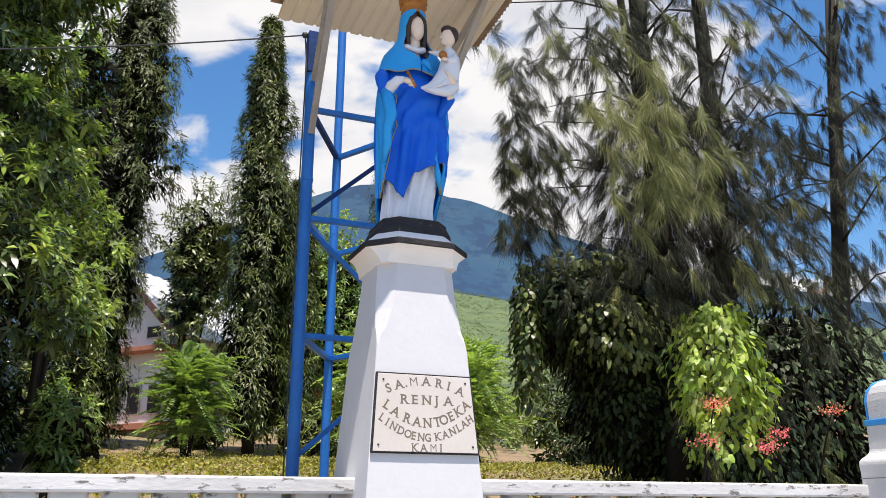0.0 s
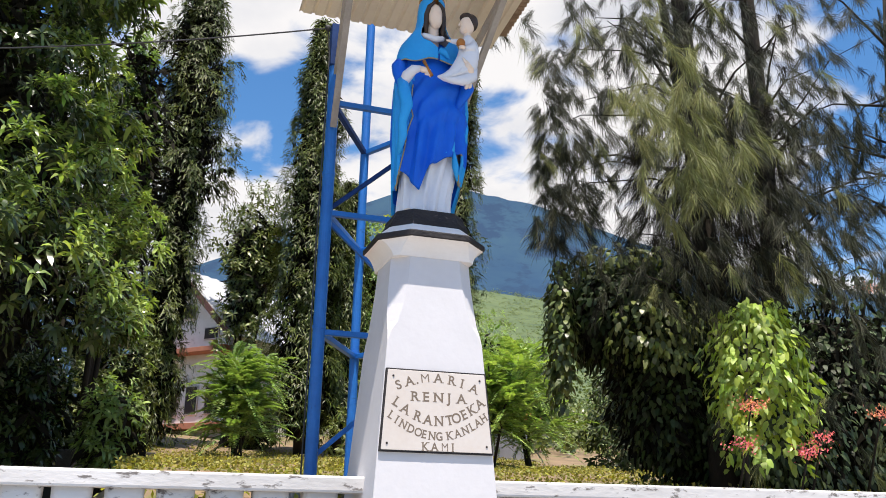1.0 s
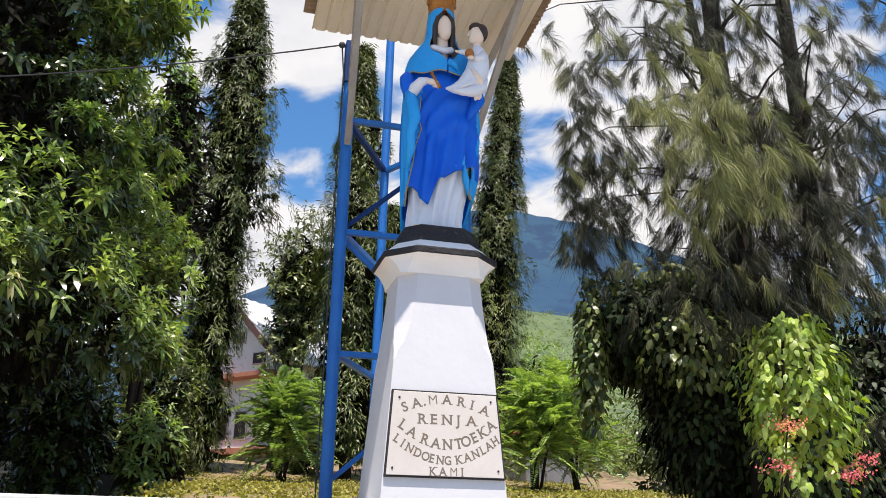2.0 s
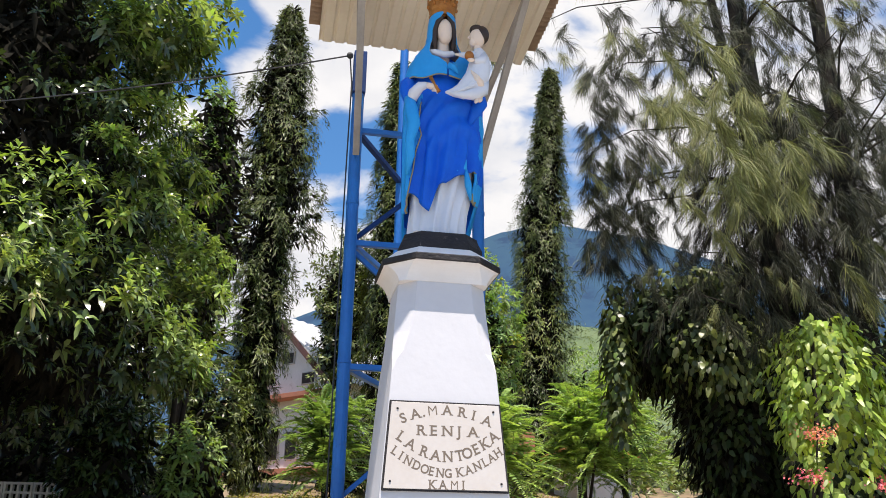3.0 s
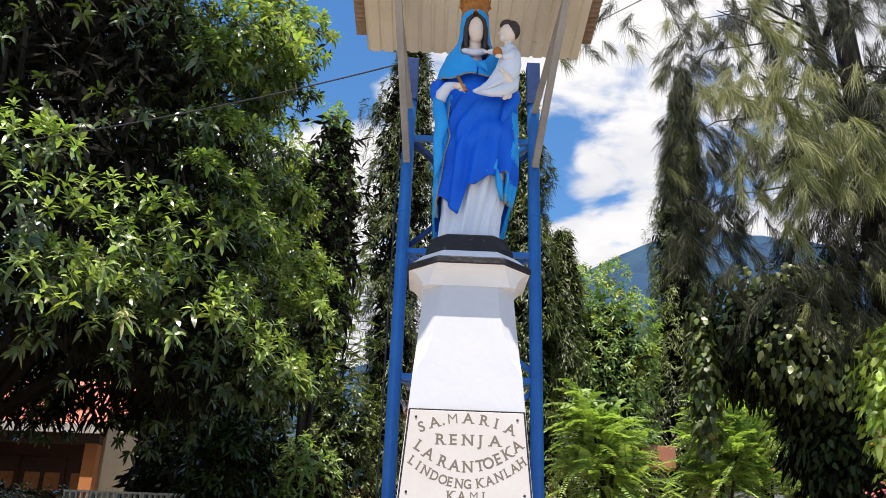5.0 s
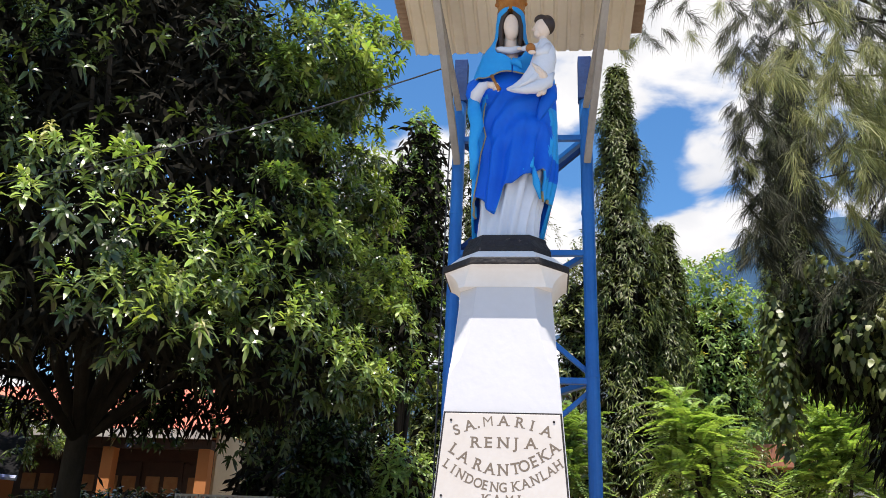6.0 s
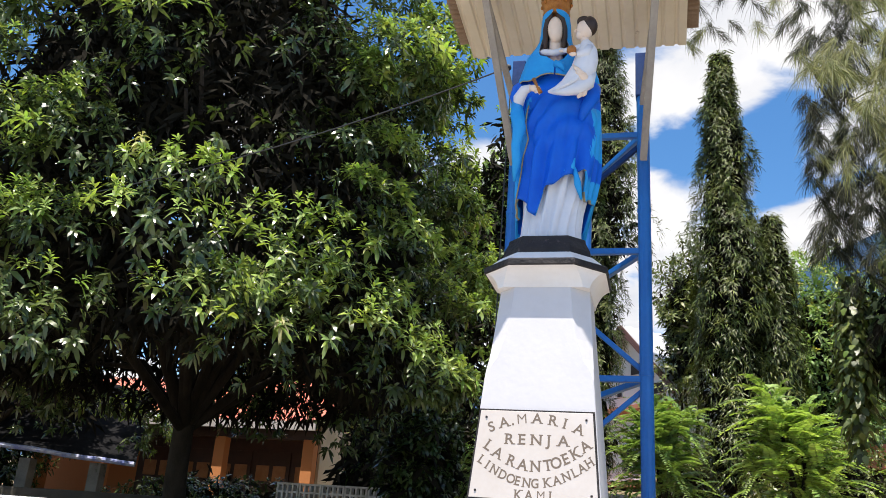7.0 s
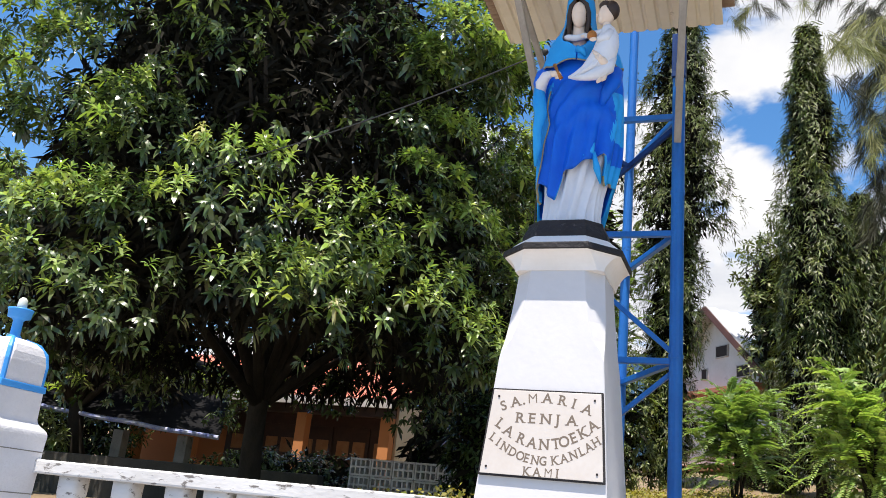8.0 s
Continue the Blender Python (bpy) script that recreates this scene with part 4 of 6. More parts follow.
    # child: robe that sweeps to a point, arms, globe, head in profile
    limb([(-0.006, -0.234, 3.822), (0.030, -0.228, 3.828), (0.080, -0.220, 3.845), (0.130, -0.214, 3.885), (0.164, -0.210, 3.945), (0.178, -0.206, 4.010), (0.180, -0.202, 4.062), (0.176, -0.200, 4.100), (0.172, -0.200, 4.125)], [0.006, 0.022, 0.044, 0.062, 0.064, 0.060, 0.052, 0.036, 0.020], WHITE, 28)
    limb([(0.016, -0.246, 3.815), (0.080, -0.250, 3.808), (0.140, -0.246, 3.822), (0.190, -0.226, 3.862), (0.212, -0.206, 3.930)], [0.006, 0.020, 0.034, 0.034, 0.018], WHITE, 16)
    for k in range(4):           # pleats of the robe
        u = k / 3
        limb([(0.040 + 0.040 * u, -0.258 - 0.006 * u, 3.815 + 0.004 * k), (0.105 + 0.030 * u, -0.272, 3.850 + 0.012 * u), (0.150 + 0.022 * u, -0.266, 3.930)], [0.004, 0.008, 0.003], WHITE, 7)
    limb([(0.158, -0.236, 3.822), (0.156, -0.246, 3.785), (0.146, -0.258, 3.770)], [0.015, 0.012, 0.008], SKIN, 9)
    limb([(0.178, -0.230, 3.825), (0.176, -0.240, 3.795), (0.168, -0.250, 3.782)], [0.013, 0.011, 0.008], SKIN, 9)
    limb([(0.158, -0.214, 4.078), (0.108, -0.232, 4.060), (0.066, -0.226, 4.062)], [0.023, 0.019, 0.011], WHITE, 12)
    limb([(0.070, -0.226, 4.062), (0.044, -0.218, 4.066)], [0.010, 0.006], SKIN, 8)
    limb([(0.194, -0.226, 4.066), (0.178, -0.262, 4.018), (0.136, -0.270, 4.010)], [0.026, 0.024, 0.015], WHITE, 12)
    blob((0.110, -0.272, 4.034), (0.025, 0.025, 0.026), GOLD, 16)
    blob((0.118, -0.276, 4.008), (0.020, 0.014, 0.011), SKIN, 10)
    limb([(0.172, -0.200, 4.105), (0.168, -0.202, 4.150)], [0.021, 0.021], SKIN, 10)
    blob((0.168, -0.205, 4.192), (0.042, 0.043, 0.058), SKIN, 20)
    blob((0.146, -0.207, 4.160), (0.022, 0.026, 0.026), SKIN, 14)
    limb([(0.128, -0.208, 4.202), (0.119, -0.208, 4.183), (0.128, -0.208, 4.178)], [0.004, 0.007, 0.004], SKIN, 8)
    blob((0.190, -0.200, 4.214), (0.042, 0.049, 0.054), HAIR, 20)
    blob((0.162, -0.203, 4.243), (0.036, 0.042, 0.024), HAIR, 16)
    for v in set(bm.verts) - grown:
        v.co = (v.co.x + 0.012 + (v.co.x - 0.16) * 0.08, v.co.y, v.co.z + (v.co.z - 3.85) * 0.06)
    # toes on the hem
    blob((-0.128, -0.112, 3.020), (0.026, 0.034, 0.016), SKIN, 10)
    ob = part("statue", bm, mats, None, smooth=True)
    tagged(ob, "painted statue in blue mantle and white dress, crowned, carrying child", "statue")


build_statue()

# ---- blue steel tower, canopy, cable ----
POST = {"L": ((-0.395, 0.98, 1.42), (-0.385, 0.98, 4.74)), "R": ((0.485, 0.98, 1.42), (0.460, 0.98, 4.74)), "B": ((0.03, 1.80, 1.5), (0.038, 1.75, 5.35))}


def on_post(k, z):
    a, b = (Vector(p) for p in POST[k])
    return a + (b - a) * (z - a.z) / (b.z - a.z)


def build_tower():
    t = thing("steel_tower", (0, 0, 0), "bright blue painted triangular steel tower with cross braces behind the statue", "tower")
    for k, r in (("L", 0.041), ("R", 0.041), ("B", 0.034)):
        bm = bmesh.new()
        a, b = POST[k]
        zs = np.linspace(a[2], b[2], 9)
        tube(bm, [on_post(k, z) for z in zs], r, 16)
        post = part("post", bm, "blue_steel", t, smooth=False)
        for z in (2.55, 3.62):
            bm = bmesh.new()
            tube(bm, [on_post(k, z - 0.012), on_post(k, z + 0.012)], r + 0.004, 16)
            part("weld_collar", bm, "blue_steel", post)
        if k != "B":
            bm = bmesh.new()
            p = on_post(k, 4.60)
            box(bm, p - Vector((0.045, 0.045, 0.16)), p + Vector((0.045, 0.045, 0.17)), 0.006)
            part("head_bracket", bm, "navy_steel", t, "dark navy bracket at the post head")
        bm = bmesh.new()
        p = on_post(k, a[2])
        box(bm, p + Vector((-0.14, -0.14, -0.25)), p + Vector((0.14, 0.14, 0.12)), 0.015)
        part("footing", bm, "concrete", t, "grey concrete footing")
    for p, q in (("L", "B"), ("R", "B"), ("L", "R")):
        for z in (2.52, 3.34, 4.16):
            bm = bmesh.new()
            beam(bm, on_post(p, z), on_post(q, z), 0.038, 0.038)
            # the top left strut is blue steel with canopy shade put into its colour
            part("strut", bm, "navy_steel" if (p, q) == ("L", "B") and z > 4 else "blue_steel", t)
    for za, zb in ((3.36, 4.12), (3.32, 2.56), (1.72, 2.48)):
        bm = bmesh.new()
        beam(bm, on_post("L", za) + Vector((0, 0.045, 0)), on_post("R", zb) + Vector((0, 0.036, 0)), 0.036, 0.03)
        # the top brace is darkened in colour for the same shade
        part("brace", bm, "navy_steel" if zb > 4 else "blue_steel", t)
    return t


build_tower()


def build_canopy():
    """Ribbed metal canopy over the statue: rear edge at the tower, carried by wooden struts."""
    t = thing("canopy", (0, 0, 0), "tan ribbed metal canopy with rusty edges on weathered wooden struts", "canopy")
    yb, yf, zb, zf = 0.83, -0.91, 4.74, 4.916
    x0, x1 = -0.69, 0.75
    rise = (zf - zb) / (yf - yb)
    bm = bmesh.new()
    pitch = 0.085
    n = int((x1 - x0) / pitch)
    xs = []
    for k in range(n + 1):
        b = x0 + k * pitch
        xs += [(b, 0), (b + 0.010, 0.012), (b + 0.022, 0.012), (b + 0.032, 0)]
    xs = [(x, d) for x, d in xs if x <= x1] + [(x1, 0)]
    ys = np.linspace(yb, yf, 8)
    rows = [[bm.verts.new((x, y, zb + (y - yb) * rise + d + 0.004 * math.sin(3 * x + 2 * y))) for x, d in xs] for y in ys]
    top = [[bm.verts.new((x, y, zb + (y - yb) * rise + d + 0.003 + 0.004 * math.sin(3 * x + 2 * y))) for x, d in xs] for y in ys]
    for a, b in zip(rows, rows[1:]):
        for k in range(len(xs) - 1):
            bm.faces.new((a[k], b[k], b[k + 1], a[k + 1]))
    for a, b in zip(top, top[1:]):
        for k in range(len(xs) - 1):
            bm.faces.new((a[k], a[k + 1], b[k + 1], b[k]))
    part("ribbed_sheet", bm, "roof_metal", t, "tan ribbed metal sheet")
    # a second, corrugated sheet lies crosswise on top and juts out at both sides
    bm = bmesh.new()
    ys = np.linspace(yb - 0.10, yf, 150)
    rows = []
    for x in (x0 - 0.075, x0 + 0.3, x1 - 0.3, x1 + 0.075):
        rows.append([bm.verts.new((x, y, zb + (y - yb) * rise + 0.042 + 0.011 * math.sin(2 * math.pi * y / 0.045))) for y in ys])
    for a, b in zip(rows, rows[1:]):
        for k in range(len(ys) - 1):
            bm.faces.new((a[k], a[k + 1], b[k + 1], b[k]))
    part("corrugated_sheet", bm, "rust_metal", t, "rusty corrugated sheet laid crosswise")
    for y in (0.72, 0.02, -0.8):
        bm = bmesh.new()
        z = zb + (y - yb) * rise - 0.026 + 0.058
        beam(bm, (x0 + 0.01, y, z + 0.0), (x1 - 0.01, y, z + 0.0), 0.03, 0.02)
        part("batten", bm, "strut_wood", t)
    for sx, k in ((-1, "L"), (1, "R")):
        head = Vector((-0.475 if sx < 0 else 0.575, 0.04, zb + (0.04 - yb) * rise - 0.012))
        for z, y, w in ((3.95, 0.90, 0.045), (4.36, 0.90, 0.04)):
            bm = bmesh.new()
            foot = on_post(k, z) + Vector((0, -0.064, 0))
            beam(bm, foot, head + Vector((0.012 * sx if z > 4.2 else 0, 0.02 if z > 4.2 else -0.03, 0)), w, w * 0.75)
            part("strut", bm, "strut_wood", t, "weathered grey wooden strut")
    return t


build_canopy()


def build_cable():
    t = thing("overhead_cable", (0, 0, 0), "thin black overhead cable fixed to the tower", "cable")
    a = Vector((-0.462, 0.93, 4.715))
    pts = []
    for k in range(31):
        u = 9.0 * k / 30
        pts.append(a + Vector((u * math.cos(radians(165)), u * math.sin(radians(165)), -0.171 * u + 0.0202 * u * u)))
    bm = bmesh.new(); tube(bm, pts, 0.006, 6); part("wire", bm, "cable", t)
    bm = bmesh.new(); bmesh.ops.create_uvsphere(bm, u_segments=10, v_segments=8, radius=0.024, matrix=Matrix.Translation(a)); part("insulator", bm, "cable", t)
    bm = bmesh.new()
    tube(bm, [a + Vector((0.0, 0.0, 0)), Vector((-0.44, 0.94, 4.5)), Vector((-0.447, 0.935, 3.9)), Vector((-0.452, 0.935, 3.2)), Vector((-0.455, 0.935, 2.4)), Vector((-0.46, 0.935, 1.6))], 0.005, 6)
    part("down_lead", bm, "cable", t)


build_cable()

# ---- buildings ----


def build_house():
    """White two-storey house with a gable, a metal roof and a red brick band, seen between the trees."""
    gx, y0, zr = -0.50, 26.5, 9.60
    base = 3.3
    t = thing("house", (gx, y0, base), "white two-storey house with grey metal roof and red-brown gable boards", "house")
    w0, w1 = gx - 2.3, gx + 2.3
    e0, e1 = zr - 2.2, zr - 2.2
    t.matrix_world = Matrix.Translation((gx, y0, 0)) @ Matrix.Rotation(radians(-48), 4, "Z") @ Matrix.Translation((-gx, -y0, 0))
    dep = 8.0
    bm = bmesh.new()
    outline = [(w0, base), (w1, base), (w1, e1), (gx, zr - 0.12), (w0, e0)]
    stack(bm, [[(x, y, z) for x, z in outline] for y in (y0, y0 + dep)])
    bmesh.ops.recalc_face_normals(bm, faces=bm.faces)
    part("wall", bm, "house_wall", t, "stained white plaster wall")
    for (xa, za), (xb, zb), nm in (((w0 - 0.45, e0 - 0.40), (gx, zr), "roof"), ((gx, zr), (w1 + 0.45, e1 - 0.40), "roof")):
        bm = bmesh.new()
        n = 40
        d = Vector((xb - xa, 0, zb - za)); up = Vector((-d.z, 0, d.x)).normalized()
        rows = []
        for off in (0.0, 0.03):
            for (px, pz) in ((xa, za), (xb, zb)):
                rows.append([bm.verts.new((px + up.x * (off + 0.02 * math.cos(k * math.pi)), y0 - 0.55 + (dep + 1.1) * k / n, pz + up.z * (off + 0.02 * math.cos(k * math.pi)))) for k in range(n + 1)])
        for a, b in ((rows[0], rows[1]), (rows[3], rows[2])):
            for k in range(n):
                bm.faces.new((a[k], b[k], b[k + 1], a[k + 1]))
        part("roof", bm, "zinc_roof", t, "weathered grey metal roof")
        bm = bmesh.new(); beam(bm, (xa, y0 - 0.56, za - 0.09), (xb, y0 - 0.56, zb - 0.09), 0.05, 0.20)
        part("gable_board", bm, "barge_red", t, "red-brown gable board")
    # dark openings
    for x, z, w, h in ((gx + 0.28, zr - 1.55, 0.55, 0.36), (gx + 1.35, zr - 2.35, 0.6, 0.36), (gx - 0.62, zr - 2.25, 0.24, 0.34), (gx - 0.2, 5.0, 0.5, 0.9), (gx + 0.7, 5.0, 0.5, 0.9), (gx + 1.6, 5.0, 0.5, 0.9)):
        bm = bmesh.new(); box(bm, (x - w / 2 - 0.04, y0 - 0.05, z - h / 2 - 0.04), (x + w / 2 + 0.04, y0 + 0.05, z + h / 2 + 0.04), 0.01)
        win = part("window", bm, "fascia", t)
        bm = bmesh.new(); box(bm, (x - w / 2, y0 - 0.056, z - h / 2), (x + w / 2, y0 + 0.02, z + h / 2)); part("pane", bm, "dark_inside", win)
    for z, h in ((6.55, 0.16), (4.0, 0.2)):
        bm = bmesh.new(); box(bm, (w0 - 0.5, y0 - 0.5, z), (w1 + 0.1, y0 + 0.01, z + h), 0.01); part("ledge", bm, "brick_red", t, "brick-red projecting ledge")


build_house()


def build_orange_house():
    """Long orange house with a red roof, a veranda with square columns and arched window lights."""
    x0, x1, yf, base = -15.5, -7.0, 14.0, 1.45
    t = thing("veranda_house", (0, 0, 0), "orange-walled house with red metal roof and a shaded veranda", "house")
    bm = bmesh.new(); box(bm, (x0, yf + 1.6, base - 0.5), (x1, yf + 6, 4.1)); part("wall", bm, "wall_orange", t)
    # dark panel added over the orange wall to stand in for veranda shade
    bm = bmesh.new(); box(bm, (x0 + 3.2, yf + 1.54, base), (x1 + 0.02, yf + 1.60, 4.05)); part("veranda_shade_panel", bm, "dark_wood", t, "dark panel added before the wall as veranda shade")
    bm = bmesh.new(); box(bm, (x1 + 0.01, yf + 0.3, base - 0.3), (x1 + 0.07, yf + 6.0, 4.05)); part("end_wall", bm, "wall_cream", t, "sunlit cream end wall")
    bm = bmesh.new(); box(bm, (x0 - 0.2, yf - 0.2, base - 0.6), (x1 + 0.2, yf + 1.6, base + 0.05), 0.02); part("veranda_floor", bm, "concrete", t)
    # roof: lower veranda slope and upper slope
    for (ya, za), (yb, zb) in (((yf - 0.35, 3.98), (yf + 1.7, 4.62)), ((yf + 1.35, 4.58), (yf + 4.2, 5.70))):
        bm = bmesh.new()
        n = 90
        rows = []
        for off in (0.0, 0.03):
            for y, z in ((ya, za), (yb, zb)):
                rows.append([bm.verts.new((x0 - 0.6 + (x1 - x0 + 0.75) * k / n, y, z + off + 0.018 * math.cos(k * math.pi))) for k in range(n + 1)])
        for a, b in ((rows[0], rows[1]), (rows[3], rows[2])):
            for k in range(n):
                bm.faces.new((a[k], a[k + 1], b[k + 1], b[k]))
        part("roof", bm, "roof_red", t, "salmon-red ribbed metal roof")
    bm = bmesh.new(); box(bm, (x0 - 0.6, yf - 0.38, 3.80), (x1 + 0.15, yf - 0.33, 3.99), 0.006); part("fascia_board", bm, "fascia", t, "pale grey fascia board")
    bm = bmesh.new(); box(bm, (x0 - 0.3, yf - 0.12, 3.62), (x1 + 0.08, yf + 0.10, 3.80)); part("beam", bm, "dark_wood", t)
    for x in (-13.9, -12.25, -9.22, -7.06):
        bm = bmesh.new(); box(bm, (x - 0.13, yf - 0.13, base - 0.4), (x + 0.13, yf + 0.13, 3.63), 0.012); part("column", bm, "wall_orange", t)
    bm = bmesh.new(); box(bm, (x0, yf - 0.05, 3.2), (-12.4, yf + 0.05, 3.6)); part("side_panel", bm, "wall_orange", t)
    for x in np.arange(-11.7, -7.2, 1.02):
        bm = bmesh.new(); box(bm, (x - 0.48, yf + 1.50, base), (x + 0.48, yf + 1.62, 3.5), 0.01)
        w = part("window", bm, "dark_wood", t, "dark wooden window with arched lights")
        for dx in (-0.22, 0.22):
            bm = bmesh.new(); box(bm, (x + dx - 0.17, yf + 1.48, base + 1.35), (x + dx + 0.17, yf + 1.56, base + 1.72), 0.02); part("pane", bm, "curtain", w)
            bm = bmesh.new(); box(bm, (x + dx - 0.17, yf + 1.48, base + 0.5), (x + dx + 0.17, yf + 1.56, base + 1.25), 0.02); part("pane", bm, "dark_inside", w)


build_orange_house()


def build_shed():
    """Low lean-to with a black tarpaulin and a blue-white lower edge."""
    t = thing("lean_to", (0, 0, 0), "low lean-to covered in black tarpaulin with a blue hem", "shed")
    bm = bmesh.new()
    a = [Vector((-13.2, 9.0, 2.95)), Vector((-8.75, 10.0, 2.56)), Vector((-10.2, 12.4, 4.3)), Vector((-15.0, 11.6, 5.0))]
    n = 14
    grid = [[None] * (n + 1) for _ in range(n + 1)]
    for i in range(n + 1):
        for j in range(n + 1):
            u, v = i / n, j / n
            p = a[0].lerp(a[1], u).lerp(a[3].lerp(a[2], u), v)
            p.z += 0.06 * noise.noise(Vector((p.x * 1.3, p.y * 1.3, 4)))
            grid[i][j] = p
    for off in (0.0, -0.02):
        g = [[bm.verts.new(p + Vector((0, 0, off))) for p in r] for r in grid]
        for i in range(n):
            for j in range(n):
                bm.faces.new((g[i][j], g[i + 1][j], g[i + 1][j + 1], g[i][j + 1]))
    part("tarpaulin", bm, "tarp_black", t, smooth=True)
    bm = bmesh.new()
    pts = [p[0] + Vector((0, -0.03, 0.0)) for p in grid]
    tube(bm, pts, 0.045, 8)
    part("hem", bm, "tarp_blue", t, "blue and white rolled tarpaulin hem")
    bm = bmesh.new()
    m = Matrix.Translation((-11.6, 12.2, 4.05)) @ pose(0, 0, 0, 9, 7, 12)
    rows = [[bm.verts.new(m @ Vector((u, v, 0.02 * math.cos(u * 40) + dz))) for u in np.linspace(-2.2, 1.9, 60)] for dz in (0.0, 0.012) for v in (-1.0, 1.0)]
    for a_, b_ in ((rows[0], rows[1]), (rows[3], rows[2])):
        for k in range(59):
            bm.faces.new((a_[k], a_[k + 1], b_[k + 1], b_[k]))
    part("metal_sheet", bm, "zinc_roof", t, "pale corrugated metal sheet")
    for x in (-12.6, -10.9, -9.6):
        y = 9.2 + (x + 12.9) * 0.22
        bm = bmesh.new(); box(bm, (x - 0.12, y + 0.1, 1.0), (x + 0.12, y + 0.3, 2.58), 0.01); part("post", bm, "concrete", t)


build_shed()


def build_low_walls():
    bm = bmesh.new()
    box(bm, (-14.0, 8.2, 1.0), (-5.6, 8.4, 1.99), 0.02)
    ob = part("garden_wall", bm, "mossy_concrete", None)
    tagged(ob, "stained grey concrete garden wall, tree shade put into its colour", "wall", kind="structure")
    bm = bmesh.new()
    box(bm, (-3.7, 10.0, 1.2), (-1.2, 10.2, 2.28), 0.02)
    ob = part("garden_wall", bm, "mossy_concrete", None)
    tagged(ob, "low concrete retaining wall, tree shade put into its dark colour", "wall", kind="structure")
    # breeze blocks, each with two rows of holes
    t = thing("breeze_block_wall", (0, 0, 0), "whitewashed wall of hollow breeze blocks", "wall")
    proto = None
    for k in range(5):
        for r in range(2):
            m = Matrix.Translation((-5.7 + k * 0.40, 9.5, 1.80 + r * 0.30))
            if proto is None:
                bm = bmesh.new()
                # a frame with bars leaves eight square holes
                box(bm, (0, 0, 0), (0.39, 0.12, 0.03)); box(bm, (0, 0, 0.26), (0.39, 0.12, 0.29)); box(bm, (0, 0.001, 0.13), (0.39, 0.119, 0.16))
                for q in range(5):
                    box(bm, (q * 0.09, 0.002, 0.0), (q * 0.09 + 0.03, 0.118, 0.29))
                ob = part("block", bm, "house_wall", t)
                proto = ob
            else:
                ob = new("block", proto.data); ob.parent = t
            ob.matrix_local = m
    # small terracotta roof and wall glimpsed between shrubs
    t = thing("hut", (0, 0, 0), "small hut with a terracotta roof among shrubs", "hut")
    bm = bmesh.new(); box(bm, (7.6, 19.0, 2.0), (9.2, 21.0, 4.15), 0.02); part("wall", bm, "house_wall", t)
    bm = bmesh.new(); box(bm, (7.3, 18.6, 4.15), (9.5, 21.4, 4.38), 0.03); part("roof", bm, "wall_orange", t, "terracotta roof")
    t = thing("hut", (0, 0, 0), "brick-red garden hut behind the tower", "hut")
    bm = bmesh.new(); box(bm, (4.4, 19.2, 2.4), (6.2, 20.6, 4.15), 0.02); part("wall", bm, "dark_wood", t)
    bm = bmesh.new(); box(bm, (4.2, 18.9, 4.15), (6.4, 20.9, 4.75), 0.03); part("roof", bm, "brick_red", t, "brick-red roof edge")


build_low_walls()

# ---- trees ----


def trunk_part(t, pts, radii, label="", name="trunk", seg=12, mat="bark"):
    bm = bmesh.new()
    tube(bm, pts, radii, seg)
    return part(name, bm, mat, t, label, smooth=True)


def shell_points(n, centre, radii, inner=0.72, power=2.6, lump=0.22, seed=0.0, freq=0.55):
    """Points near the surface of a lumpy rounded crown, with the outward direction of each."""
    d = ball_points(n)
    k = (np.abs(d) ** power).sum(1) ** (-1 / power)
    surf = d * k[:, None]
    lum = 1 + lump * lumpy(surf * np.array(radii), freq, seed)
    depth = inner + (1 - inner) * rng.random(n) ** 0.6
    P = np.array(centre) + surf * np.array(radii) * (lum * depth)[:, None]
    return P, unit(surf / np.array(radii)), depth


def whorls(P, D, count, length, width, mat, t, label="", sag=0.35, droop=0.35, name="crown", lift=0.55):
    """A rosette of leaves at each shoot tip: the inner ones stand up, the outer ones lie over and hang."""
    n = len(P)
    ax = unit(D * 0.7 + np.array([0, 0, lift]) + rng.normal(scale=0.3, size=(n, 3)))
    tmp = unit(np.cross(ax, rng.normal(size=(n, 3))))
    oth = np.cross(ax, tmp)
    own = length * (0.75 + 0.5 * rng.random((n, 1)))
    PP, DD, UU, LL = [], [], [], []
    for k in range(count):
        f = (k + 0.5) / count
        a = 2.4 * k + rng.random(n) * 0.7
        r = tmp * np.cos(a)[:, None] + oth * np.sin(a)[:, None]
        th = 0.45 + 1.25 * f + rng.normal(scale=0.16, size=(n, 1))
        d = unit(ax * np.cos(th) + r * np.sin(th) + np.array([0, 0, -sag]) * (0.3 + 0.7 * f) * rng.random((n, 1)))
        PP.append(P - ax * own * 0.55 * f); DD.append(d); UU.append(ax + np.array([0, 0, 0.5]))
        LL.append((own * (0.62 + 0.42 * f) * (0.8 + 0.4 * rng.random((n, 1))))[:, 0])
    PP, DD, UU, LL = np.concatenate(PP), np.concatenate(DD), np.concatenate(UU), np.concatenate(LL)
    return leaves(name, PP, DD, UU, LL, LL * (width / length) * (0.85 + 0.3 * rng.random(len(PP))), mat, t, label, droop)


